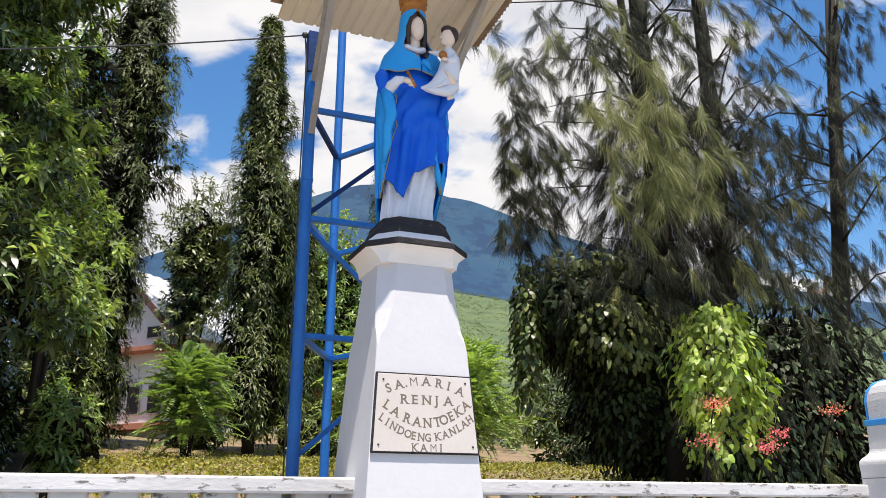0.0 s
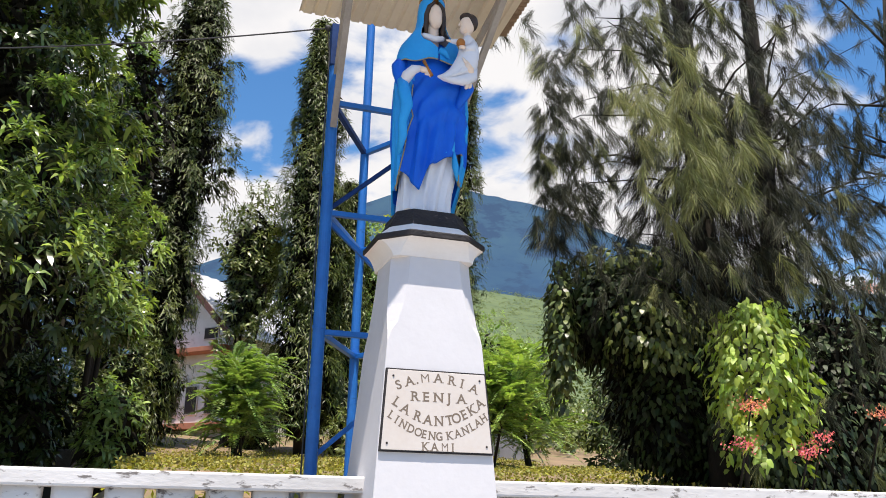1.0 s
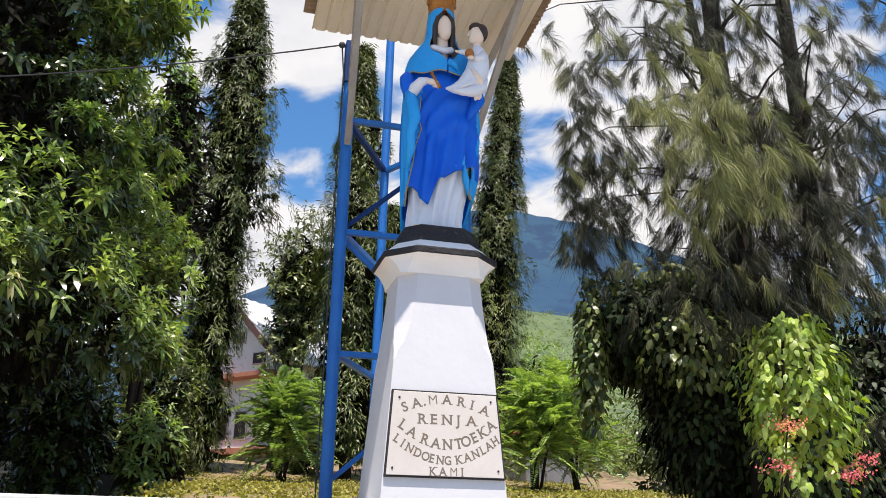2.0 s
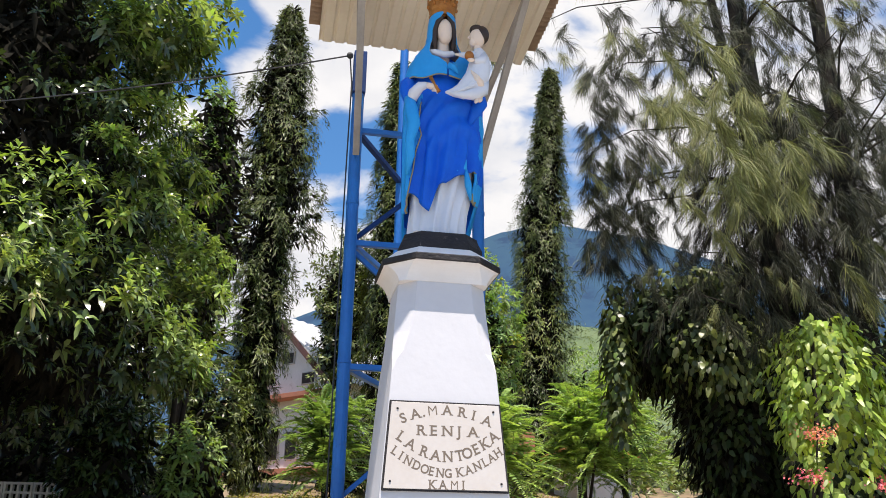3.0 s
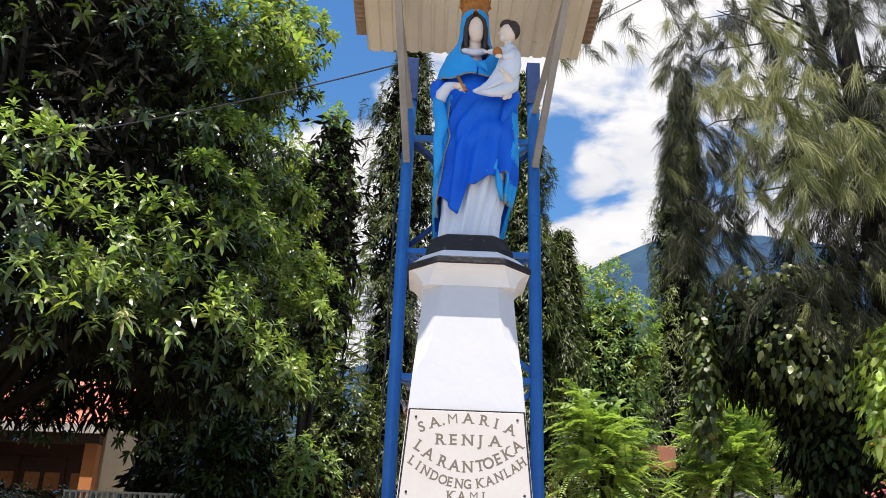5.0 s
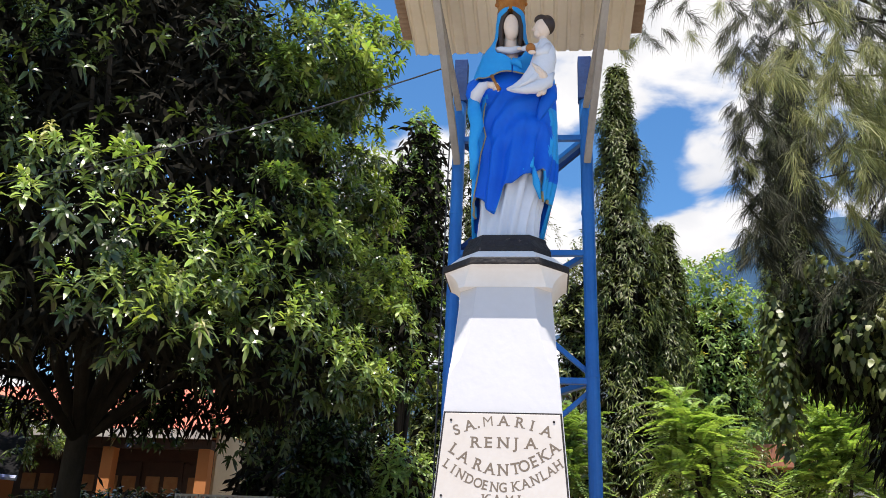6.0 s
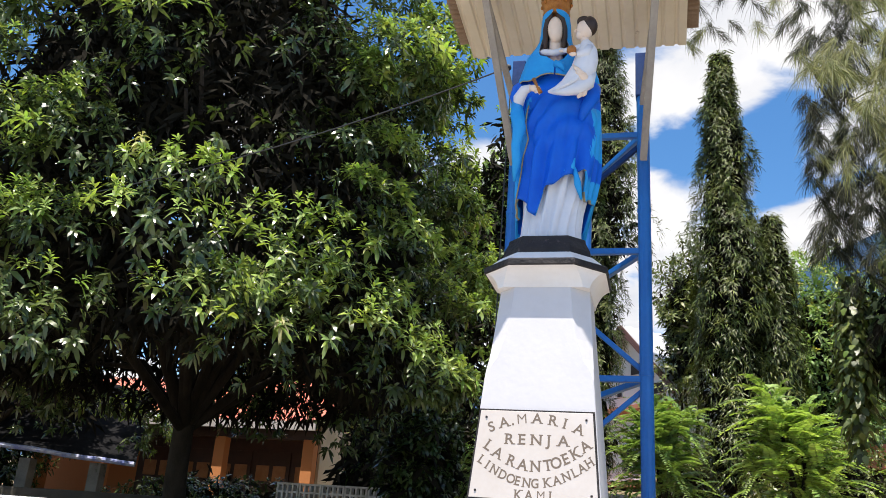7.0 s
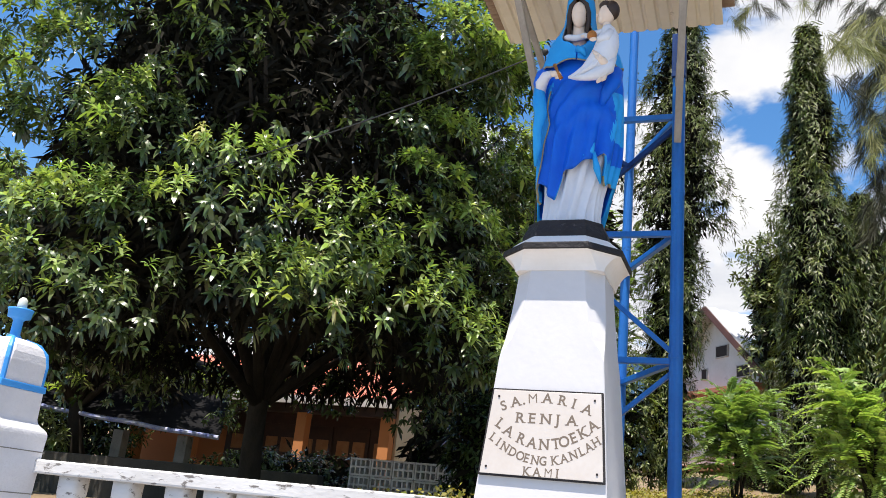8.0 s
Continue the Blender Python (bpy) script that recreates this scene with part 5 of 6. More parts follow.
def build_mango(name, base, centre, radii, boughs, label, seed, young=0.56, leaf=0.150, floor_z=2.8):
    """Mango tree: leafy cushions at the ends of the boughs, shade-coloured hollows between them, fresh tufts in a
    sunlit tone on top.
    """
    t = thing(name, base, label, "tree")
    t.location = (0, 0, 0)
    base, centre = Vector(base), Vector(centre)
    fork = base.lerp(Vector((centre.x, centre.y, base.z)), 0.3) + Vector((0, 0, 1.7))
    trunk_part(t, [base - Vector((0, 0, 0.7)), base + Vector((0.03, 0, 0.5)), base.lerp(fork, 0.6), fork], [0.22, 0.17, 0.15, 0.14], "dark rough trunk")
    r2 = random.Random(seed)
    for k in range(15):
        a = 2 * math.pi * k / 15 + r2.random()
        e = Vector((centre.x + math.cos(a) * radii[0] * 0.8, centre.y + math.sin(a) * radii[1] * 0.8, max(fork.z + 0.9, centre.z + radii[2] * r2.uniform(-0.1, 0.8))))
        m = fork.lerp(e, 0.5) + Vector((r2.uniform(-0.3, 0.3), r2.uniform(-0.3, 0.3), 0.35))
        trunk_part(t, [fork - Vector((0, 0, 0.1)), m, e], [0.075, 0.050, 0.02], name="limb", seg=8)
    # outer cushions and a second, deeper layer
    layers = ((boughs, 0.78, 1.0, 17, True), (int(boughs * 0.5), 0.58, 0.78, 16, False))
    for number, inner, outer, tufts, fresh in layers:
        C, CD, _ = shell_points(number, centre, [outer * r for r in radii], inner / outer, 2.5, 0.22, seed, 0.42)
        low = floor_z + 0.35 * lumpy(C, 0.5, seed + 9) + 0.25
        ok = C[:, 2] > low
        C, CD = C[ok], CD[ok]
        size = 0.40 + 0.50 * rng.random(len(C))
        # each cushion: hanging older tufts all round
        idx = np.repeat(np.arange(len(C)), tufts)
        d = unit(ball_points(len(idx)) + 0.7 * CD[idx] + np.array([0, 0, 0.25]))
        P = C[idx] + d * size[idx][:, None] * np.array([1.15, 1.15, 0.62]) * (0.65 + 0.35 * rng.random((len(idx), 1)))
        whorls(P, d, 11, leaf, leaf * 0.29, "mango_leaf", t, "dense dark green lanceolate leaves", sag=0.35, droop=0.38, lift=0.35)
        if fresh:
            # fresh tufts on cushion tops, more higher up, carry sunlight in their colour
            lit_share = np.clip(young + 0.07 * (C[:, 2] - 5.4) + 0.9 * lumpy(C, 0.55, seed + 3) + rng.normal(scale=0.2, size=len(C)), 0.04, 1)
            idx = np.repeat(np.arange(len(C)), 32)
            idx = idx[rng.random(len(idx)) < lit_share[idx]]
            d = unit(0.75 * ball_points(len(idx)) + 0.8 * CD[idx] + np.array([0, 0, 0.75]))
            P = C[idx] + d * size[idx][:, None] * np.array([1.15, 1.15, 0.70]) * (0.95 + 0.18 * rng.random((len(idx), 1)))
            whorls(P, d, 12, leaf, leaf * 0.28, "mango_young_lit", t, "fresh yellow-green leaf tufts with sunlight put into their colour", sag=0.25, droop=0.34, name="young_leaves", lift=0.65)
            pick = rng.random(len(P)) < 0.012
            whorls(P[pick] + d[pick] * 0.06, d[pick], 12, leaf * 1.15, leaf * 0.30, "pale_leaf", t, "pale limp leaf tufts", sag=0.9, droop=0.8, name="pale_leaves")
    # near-black twig sheets inside the crown stand in for its deep shade
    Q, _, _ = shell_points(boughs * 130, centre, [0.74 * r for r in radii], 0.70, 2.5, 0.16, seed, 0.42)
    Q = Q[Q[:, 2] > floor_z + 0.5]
    leaves("shade_twig_fill", Q, ball_points(len(Q)) - np.array([0, 0, 0.4]), ball_points(len(Q)), leaf * 2.0, leaf * 0.4, "shade_twig", t, "near-black inner twig fill standing in for crown shade", droop=0.3, plain=True)
    return t


build_mango("mango_tree", (-6.05, 6.9, 1.2), (-5.5, 5.9, 4.3), (3.7, 4.1, 6.6), 430, "broad mango tree with dense dark green crown and fresh leaf tufts", 3)
build_mango("mango_tree", (-11.5, 9.5, 1.3), (-12.2, 9.0, 4.0), (3.2, 3.4, 4.0), 120, "mango tree with dark dense crown beside the house", 8)


def build_mast_tree(base, height, width, seed, lean=(0, 0), label="tall columnar tree with drooping glossy leaves", sprays=420, low=0.12, leaf=0.165, shape=None, ragged=0.45):
    """Columnar mast tree: a straight stem and short branches that end in hanging leafy sprays."""
    t = thing("mast_tree", base, label, "tree", "columnar trees")
    t.location = (0, 0, 0)
    base = Vector(base)
    top = base + Vector((lean[0], lean[1], height))
    trunk_part(t, [base - Vector((0, 0, 0.3)), base.lerp(top, 0.5), base.lerp(top, 0.97)], [0.16, 0.10, 0.02], "dark straight trunk")
    shape = shape or [(0.0, 0.55), (0.1, 0.9), (0.3, 1.0), (0.55, 0.85), (0.8, 0.55), (0.93, 0.28), (1.0, 0.05)]
    S, W = np.array(shape).T
    k = sprays
    h = (np.arange(k) + rng.random(k)) / k * (1 - low) + low
    a = np.arange(k) * 2.4 + rng.random(k) * 1.2
    rad = np.interp((h - low) / (1 - low), S, W) * width
    cell = np.stack([np.cos(a) * 1.1, np.sin(a) * 1.1, h * height * 0.75], 1)
    rad = rad * (1 + ragged * (lumpy(cell, 1.1, seed) + 0.8 * lumpy(cell, 2.4, seed + 4))) * (0.80 + 0.3 * rng.random(k))
    bz, tz = np.array(base), np.array(top)
    core = bz + (tz - bz) * h[:, None]
    out = np.stack([np.cos(a), np.sin(a), 0 * a], 1)
    side = np.cross(out, np.array([0, 0, 1.0]))
    long_ = (0.30 + 0.38 * rng.random((k, 1))) * np.clip(rad / width + 0.35, 0.4, 1.1)[:, None]
    tip = core + out * rad[:, None] * 0.85 + np.array([0, 0, 0.12])
    PP, DD, UU = [], [], []
    for q in range(62):
        u = rng.random((k, 1))
        # the spray leaves the branch outwards and bends straight down
        p = tip + out * long_ * 0.35 * (1 - (1 - u) ** 2) - np.array([0, 0, 1.0]) * long_ * u * u * 1.15 + side * rng.normal(scale=0.07, size=(k, 1)) + out * rng.normal(scale=0.05, size=(k, 1))
        if q % 4 == 3:      # leaves along the inner branch
            p = core + out * rad[:, None] * (0.25 + 0.6 * u) + side * rng.normal(scale=0.12, size=(k, 1)) + np.array([0, 0, 1.0]) * rng.normal(scale=0.12, size=(k, 1))
        PP.append(p); DD.append(out * (0.85 - 0.4 * u) + side * rng.normal(scale=0.75, size=(k, 1)) + np.array([0, 0, -1.0]) * (0.15 + 0.75 * u) + rng.normal(scale=0.32, size=(k, 3))); UU.append(out + np.array([0, 0, 0.9]))
    # dark fill round the stem carries the inner shade in its colour
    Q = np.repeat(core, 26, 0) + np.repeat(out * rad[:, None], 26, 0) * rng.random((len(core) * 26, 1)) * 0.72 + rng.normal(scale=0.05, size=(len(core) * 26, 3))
    leaves("shade_twig_fill", Q, ball_points(len(Q)) - np.array([0, 0, 0.8]), ball_points(len(Q)), leaf * 1.7, leaf * 0.5, "shade_twig", t, "near-black inner twig fill standing in for crown shade", 0.2, plain=True)
    PP, DD, UU = np.concatenate(PP), np.concatenate(DD), np.concatenate(UU)
    leaves("crown", PP, DD, UU, leaf * (0.8 + 0.7 * rng.random(len(PP))), leaf * 0.17, "mast_leaf", t, "drooping wavy dark green leaves", 0.3, 0.3)
    return t


# the tallest with a shaggy crown, two straight ones and smaller companions
build_mast_tree((-1.35, 18.5, 2.7), 14.4, 1.20, 1.0, (0.25, 0), label="tall shaggy columnar tree with hanging leafy sprays", sprays=560, low=0.04, shape=[(0.0, 0.42), (0.15, 0.5), (0.36, 0.52), (0.43, 0.75), (0.50, 1.12), (0.62, 1.05), (0.8, 0.68), (0.93, 0.36), (1, 0.1)], ragged=0.75)
build_mast_tree((2.2, 17.0, 2.7), 12.0, 0.88, 2.0, (-0.05, 0), sprays=470, low=0.06)
build_mast_tree((3.15, 17.4, 2.8), 7.3, 0.62, 5.0, (0.1, 0), label="shorter columnar tree beside a tall one", sprays=220)
build_mast_tree((7.15, 22.0, 3.4), 14.9, 0.98, 3.0, (1.15, 0), sprays=560, low=0.04)


def build_bush(name, base, centre, radii, tips, mat, label, category="bush", leaf=0.14, per=9, seed=0.0, stems=5, extra=None, ratio=0.3, lump=0.35, dense=False):
    t = thing(name, base, label, category)
    t.location = (0, 0, 0)
    base, centre = Vector(base), Vector(centre)
    r2 = random.Random(int(seed * 10) + 5)
    for k in range(stems):
        e = centre + Vector((r2.uniform(-0.6, 0.6) * radii[0], r2.uniform(-0.6, 0.6) * radii[1], r2.uniform(-0.1, 0.6) * radii[2]))
        trunk_part(t, [base + Vector((r2.uniform(-0.15, 0.15), r2.uniform(-0.15, 0.15), -0.9)), base.lerp(e, 0.5) + Vector((0, 0, 0.2)), e], [0.06, 0.04, 0.012], name="stem", seg=7)
    P, D, dep = shell_points(tips, centre, radii, 0.35, 2.2, lump, seed, 0.9)
    whorls(P, D, per, leaf, leaf * ratio, mat, t, sag=0.5, name="foliage")
    # near-black pieces added inside the bush as its inner shade
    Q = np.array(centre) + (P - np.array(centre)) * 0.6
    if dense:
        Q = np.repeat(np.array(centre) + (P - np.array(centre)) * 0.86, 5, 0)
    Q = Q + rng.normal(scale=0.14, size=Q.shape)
    leaves("shade_twig_fill", Q, ball_points(len(Q)) - np.array([0, 0, 0.5]), ball_points(len(Q)), leaf * 2.0, leaf * 0.5, "shade_twig", t, "near-black inner twig fill standing in for crown shade", 0.2, plain=True)
    if extra:
        k = rng.random(len(P)) < extra[1]
        k &= (P[:, 2] > centre.z)
        whorls(P[k] + D[k] * 0.05, D[k], 6, leaf * 0.8, leaf * 0.3, extra[0], t, name="blossom")
    return t


def build_feather(name, base, height, spread, fronds, mat, label, seed, length=0.55, trunks=3, mat2=None):
    """Shrub with long feathery twice-pinnate leaves."""
    t = thing(name, base, label, "shrub", "feathery shrubs")
    t.location = (0, 0, 0)
    base = Vector(base)
    r2 = random.Random(seed)
    paths = []
    for k in range(trunks):
        e = base + Vector((r2.uniform(-0.45, 0.45) * spread, r2.uniform(-0.45, 0.45) * spread, height * r2.uniform(0.62, 0.9)))
        m = base.lerp(e, 0.5) + Vector((r2.uniform(-0.1, 0.1), 0, 0.1))
        trunk_part(t, [base + Vector((r2.uniform(-0.1, 0.1), 0, -0.2)), m, e], [0.035, 0.025, 0.01], name="stem", seg=6)
        paths.append((np.array(base), np.array(m), np.array(e)))
    n = fronds
    pick = rng.integers(trunks, size=n)
    A0, A1, A2 = (np.array([q[k] for q in paths])[pick] for k in range(3))
    u = 0.22 + 0.78 * rng.random((n, 1)) ** 0.8
    H = np.where(u < 0.5, A0 + (A1 - A0) * 2 * u, A1 + (A2 - A1) * (2 * u - 1))
    az = rng.random(n) * 2 * math.pi
    flat = np.stack([np.cos(az), np.sin(az), 0 * az], 1)
    start = H + flat * spread * 0.75 * rng.random((n, 1)) * (1.05 - 0.85 * u) + rng.normal(scale=0.05, size=(n, 3))
    d = unit(flat + np.array([0, 0, 1.0]) * (0.25 + 1.3 * u * rng.random((n, 1))) + rng.normal(scale=0.5, size=(n, 3)))
    Ln = length * (0.6 + 0.6 * rng.random((n, 1)))
    PP, DD, UU, LL = [], [], [], []
    side = unit(np.cross(d, np.array([0, 0, 1.0])))
    upn = np.cross(side, d)
    for k in range(22):
        u = (k + 1.2) / 23
        p = start + d * Ln * u + np.array([0, 0, -1]) * Ln * 0.45 * u * u
        for s in (-1, 1):
            PP.append(p); DD.append(side * s + d * 0.45 + np.array([0, 0, -0.15]) + rng.normal(scale=0.12, size=(n, 3))); UU.append(upn); LL.append(Ln[:, 0] * 0.16 * (1.1 - abs(u - 0.4)))
    PP, DD, UU, LL = (np.concatenate(v) for v in (PP, DD, UU, LL))
    if mat2:
        pick = np.tile(rng.random(n) < 0.5, 44)
        leaves("foliage", PP[pick], DD[pick], UU[pick], LL[pick], LL[pick] * 0.42, mat2, t, droop=0.15, plain=True)
        PP, DD, UU, LL = PP[~pick], DD[~pick], UU[~pick], LL[~pick]
    leaves("foliage", PP, DD, UU, LL, LL * 0.42, mat, t, droop=0.15, plain=True)
    return t


build_feather("feathery_shrub", (0.5, 14.5, 2.45), 2.6, 1.1, 460, "feather_leaf", "light green feathery shrub in the grass", 4, 0.80, 5)
build_feather("feathery_shrub", (2.13, 6.95, 1.9), 2.1, 0.72, 380, "feather_leaf", "bright yellow-green feathery shrub", 9, 0.58, 5, "feather_yellow")
build_feather("feathery_shrub", (5.6, 13.0, 2.4), 2.6, 1.5, 620, "feather_yellow", "bright green feathery shrub behind the pedestal", 12, 0.7, 4, "feather_leaf")
build_feather("feathery_shrub", (7.2, 14.5, 2.5), 3.2, 1.8, 700, "feather_yellow", "light green feathery thicket", 14, 0.8, 4, "feather_leaf")
build_feather("feathery_tree", (-2.6, 17.0, 2.0), 9.6, 1.25, 1000, "feather_leaf", "slender light green feathery tree beside the mango", 21, 0.62, 6, "bush_leaf")
build_bush("leafy_tree", (1.35, 24.5, 3.6), (1.5, 24.5, 9.4), (1.15, 1.0, 2.4), 1050, "bush_leaf", "round leafy tree behind the columnar trees", "tree", 0.24, 9, 1.0, lump=0.7)
build_bush("leafy_tree", (4.6, 19.6, 3.2), (4.6, 19.6, 6.6), (1.75, 1.5, 3.3), 1900, "feather_leaf", "leafy tree with yellowish blossom", "tree", 0.22, 9, 2.0, extra=("yellow_bloom", 0.16))
build_bush("leafy_tree", (9.8, 24.5, 3.8), (9.8, 24.5, 6.0), (2.5, 2.0, 2.4), 1200, "feather_leaf", "light green thicket at the foot of the hill", "tree", 0.22, 9, 3.0)
build_bush("broadleaf_tree", (-4.0, 11.9, 1.5), (-4.0, 11.9, 6.3), (1.75, 1.4, 3.2), 1150, "mango_leaf", "dense broadleaf tree beside the mango", "tree", 0.16, 11, 9.0, dense=True)
build_bush("broadleaf_tree", (-2.5, 11.0, 1.6), (-2.3, 11.0, 7.3), (0.62, 0.7, 2.9), 520, "feather_leaf", "slim broadleaf tree beside the mango", "tree", 0.16, 11, 17.0, dense=True)
build_bush("undergrowth", (-3.0, 8.8, 1.4), (-3.0, 8.8, 2.6), (0.65, 0.6, 1.0), 420, "mango_leaf", "dark leafy saplings under the mango", "bush", 0.19, 11, 10.0)
build_bush("undergrowth", (-1.85, 8.3, 1.7), (-1.85, 8.3, 2.4), (0.42, 0.4, 0.75), 200, "feather_leaf", "small light green sapling", "bush", 0.16, 9, 11.0)
build_bush("undergrowth", (-4.3, 12.6, 1.5), (-4.3, 12.6, 3.0), (1.25, 0.8, 1.7), 800, "mango_leaf", "dark saplings beside the veranda", "bush", 0.17, 11, 12.0, dense=True)
build_bush("broadleaf_tree", (-6.0, 20.5, 2.3), (-6.0, 20.5, 4.2), (2.1, 1.0, 2.6), 900, "mango_leaf", "dark broadleaf tree behind the veranda house", "tree", 0.22, 10, 18.0, dense=True)
build_bush("broadleaf_tree", (-11.0, 23.0, 2.3), (-11.0, 23.0, 5.6), (4.5, 1.4, 2.9), 1300, "bush_leaf", "green tree row behind the red roof", "tree", 0.28, 10, 19.0)
build_bush("undergrowth", (-4.6, 11.0, 1.5), (-4.6, 11.0, 2.5), (0.6, 0.5, 1.3), 380, "mango_leaf", "dark saplings beside the cream end wall", "bush", 0.16, 11, 20.0, dense=True)
build_bush("undergrowth", (-2.3, 16.8, 2.5), (-2.4, 16.8, 4.1), (1.15, 0.9, 2.0), 700, "bush_leaf", "dark bushes before the house", "bush", 0.17, 10, 15.0)
build_bush("hedge", (-15.0, 13.0, 1.4), (-15.0, 13.0, 3.0), (2.2, 1.5, 2.2), 800, "mango_leaf", "dark hedge behind the lean-to", "hedge", 0.2, 11, 13.0)
build_bush("hedge", (-12.2, 9.0, 1.3), (-12.6, 8.9, 2.2), (1.3, 0.5, 0.8), 420, "bush_leaf", "dark shrubs under the tarpaulin hem", "hedge", 0.16, 11, 14.0)
build_bush("undergrowth", (-3.0, 11.0, 1.9), (-3.0, 11.0, 2.5), (1.2, 0.7, 0.8), 380, "bush_leaf", "dark green undergrowth by the wall", "bush", 0.17, 9, 4.0)
build_bush("undergrowth", (0.3, 19.5, 2.9), (1.3, 19.5, 3.7), (0.9, 0.9, 0.9), 260, "bush_leaf", "dark undergrowth before the house", "bush", 0.17, 9, 5.0)
build_bush("undergrowth", (-7.4, 10.4, 1.4), (-7.4, 10.4, 1.9), (2.2, 0.7, 0.65), 620, "mango_leaf", "dark hedge before the veranda", "bush", 0.17, 9, 6.0)
build_bush("dark_tree", (10.6, 13.2, 2.4), (10.4, 13.2, 3.4), (2.5, 1.4, 2.4), 1700, "vine_shaded", "dense dark tree beyond the she-oak", "tree", 0.20, 10, 16.0)
build_bush("undergrowth", (3.8, 15.0, 2.5), (3.9, 15.0, 3.2), (1.5, 1.0, 1.0), 420, "bush_leaf", "low green bushes on the terrace", "bush", 0.17, 9, 7.0)


def build_casuarina():
    """She-oak with dark stems, arching limbs and tufts of hanging needles."""
    t = thing("casuarina_tree", (3.4, 2.0, 1.6), "tall she-oak with grey-green hanging needle plumes and dark stems", "tree")
    t.location = (0, 0, 0)
    r2 = random.Random(31)
    stems = [
        [(3.30, 1.9, 1.3), (3.3, 1.9, 3.2), (3.25, 1.9, 5.2), (3.1, 1.8, 7.4), (3.0, 1.8, 9.5)],
        [(4.3, 2.3, 1.3), (4.35, 2.3, 3.4), (4.4, 2.3, 5.6), (4.35, 2.3, 8.0), (4.3, 2.3, 10.2)],
        [(3.2, 1.75, 4.0), (2.85, 1.5, 5.0), (2.55, 1.3, 6.2), (2.3, 1.2, 7.6)],
        [(5.6, 2.2, 1.3), (5.7, 2.1, 3.4), (5.9, 2.0, 5.6), (6.2, 2.0, 8.0)],
    ]
    for s, r in zip(stems, (0.13, 0.12, 0.045, 0.10)):
        trunk_part(t, s, [r, r * 0.9, r * 0.75, r * 0.5, r * 0.2][: len(s)], "slender dark stem")
    tufts = []                    # place, outward direction, size, lit side
    for si, s in enumerate(stems):
        pts = [Vector(p) for p in s]
        for k in range(30 if si != 2 else 12):
            u = r2.uniform(0.22, 0.98) * (len(pts) - 1)
            i = min(int(u), len(pts) - 2)
            o = pts[i].lerp(pts[i + 1], u - i)
            a = r2.uniform(0, 2 * math.pi)
            ln = r2.uniform(0.7, 1.9)
            d = Vector((math.cos(a), math.sin(a), r2.uniform(0.0, 0.6)))
            e = o + d.normalized() * ln
            if e.y < 0.35 or e.x < max(0.57 + 0.50 * e.y, 1.22 + 0.23 * e.y):
                continue
            mid = o.lerp(e, 0.5) + Vector((0, 0, 0.15))
            trunk_part(t, [o, mid, e], [0.018, 0.010, 0.003], name="limb", seg=5)
            for q in range(13):
                v = r2.uniform(0.3, 1.05)
                c = (o.lerp(mid, 2 * v) if v < 0.5 else mid.lerp(e, 2 * v - 1))
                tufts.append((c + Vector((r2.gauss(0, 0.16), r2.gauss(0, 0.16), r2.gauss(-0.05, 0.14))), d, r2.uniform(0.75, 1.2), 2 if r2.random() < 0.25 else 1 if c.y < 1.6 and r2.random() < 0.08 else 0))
    # heavy street-side boughs get the sunlit colour; thin sprays stand against the sky
    boughs = ((1.80, 2.0, 5.35, 0.14, 0.12, 0.22, 34), (1.76, 2.0, 4.65, 0.12, 0.12, 0.25, 44), (1.80, 2.0, 3.95, 0.13, 0.12, 0.25, 54), (2.1, 2.0, 5.0, 0.2, 0.15, 0.3, 44), (2.1, 2.0, 4.3, 0.2, 0.15, 0.3, 60), (1.75, 0.10, 4.10, 0.22, 0.16, 0.18, 40), (2.05, 0.15, 3.85, 0.22, 0.18, 0.20, 40), (1.85, 0.05, 3.62, 0.18, 0.15, 0.10, 20), (2.45, 0.35, 4.1, 0.25, 0.2, 0.25, 40), (1.55, 0.6, 4.85, 0.22, 0.2, 0.30, 30), (2.1, 0.7, 5.15, 0.35, 0.25, 0.3, 34), (1.02, 1.5, 5.42, 0.25, 0.2, 0.10, 16), (3.0, 0.35, 3.75, 0.2, 0.2, 0.25, 30), (2.75, 0.2, 3.25, 0.14, 0.14, 0.15, 20), (3.5, 0.6, 4.6, 0.35, 0.3, 0.45, 40), (3.55, 0.3, 3.2, 0.25, 0.2, 0.4, 30), (2.4, 0.6, 3.0, 0.16, 0.15, 0.2, 18), (4.3, 0.6, 4.0, 0.4, 0.3, 0.6, 40), (2.9, 0.9, 5.6, 0.5, 0.3, 0.4, 34), (4.6, 0.9, 5.6, 0.6, 0.3, 0.5, 34), (2.25, 1.7, 3.5, 0.22, 0.2, 0.25, 22), (2.6, 1.1, 3.4, 0.35, 0.2, 0.35, 44), (3.2, 0.8, 2.9, 0.3, 0.2, 0.4, 30), (3.9, 0.7, 2.7, 0.3, 0.2, 0.4, 26))
    for cx, cy, cz, sx, sy, sz, m in boughs:
        root = min((Vector(p_) .lerp(Vector(q_), f_) for s_ in stems for p_, q_ in zip(s_, s_[1:]) for f_ in (0.25, 0.75)), key=lambda v: (v - Vector((cx, cy, cz - 0.2))).length)
        tip = Vector((cx, cy, cz + 0.1))
        trunk_part(t, [root, root.lerp(tip, 0.35) + Vector((0.05, 0, 0.16)), root.lerp(tip, 0.7) + Vector((-0.04, 0.05, 0.17)), tip], [0.013, 0.008, 0.005, 0.002], name="limb", seg=5)
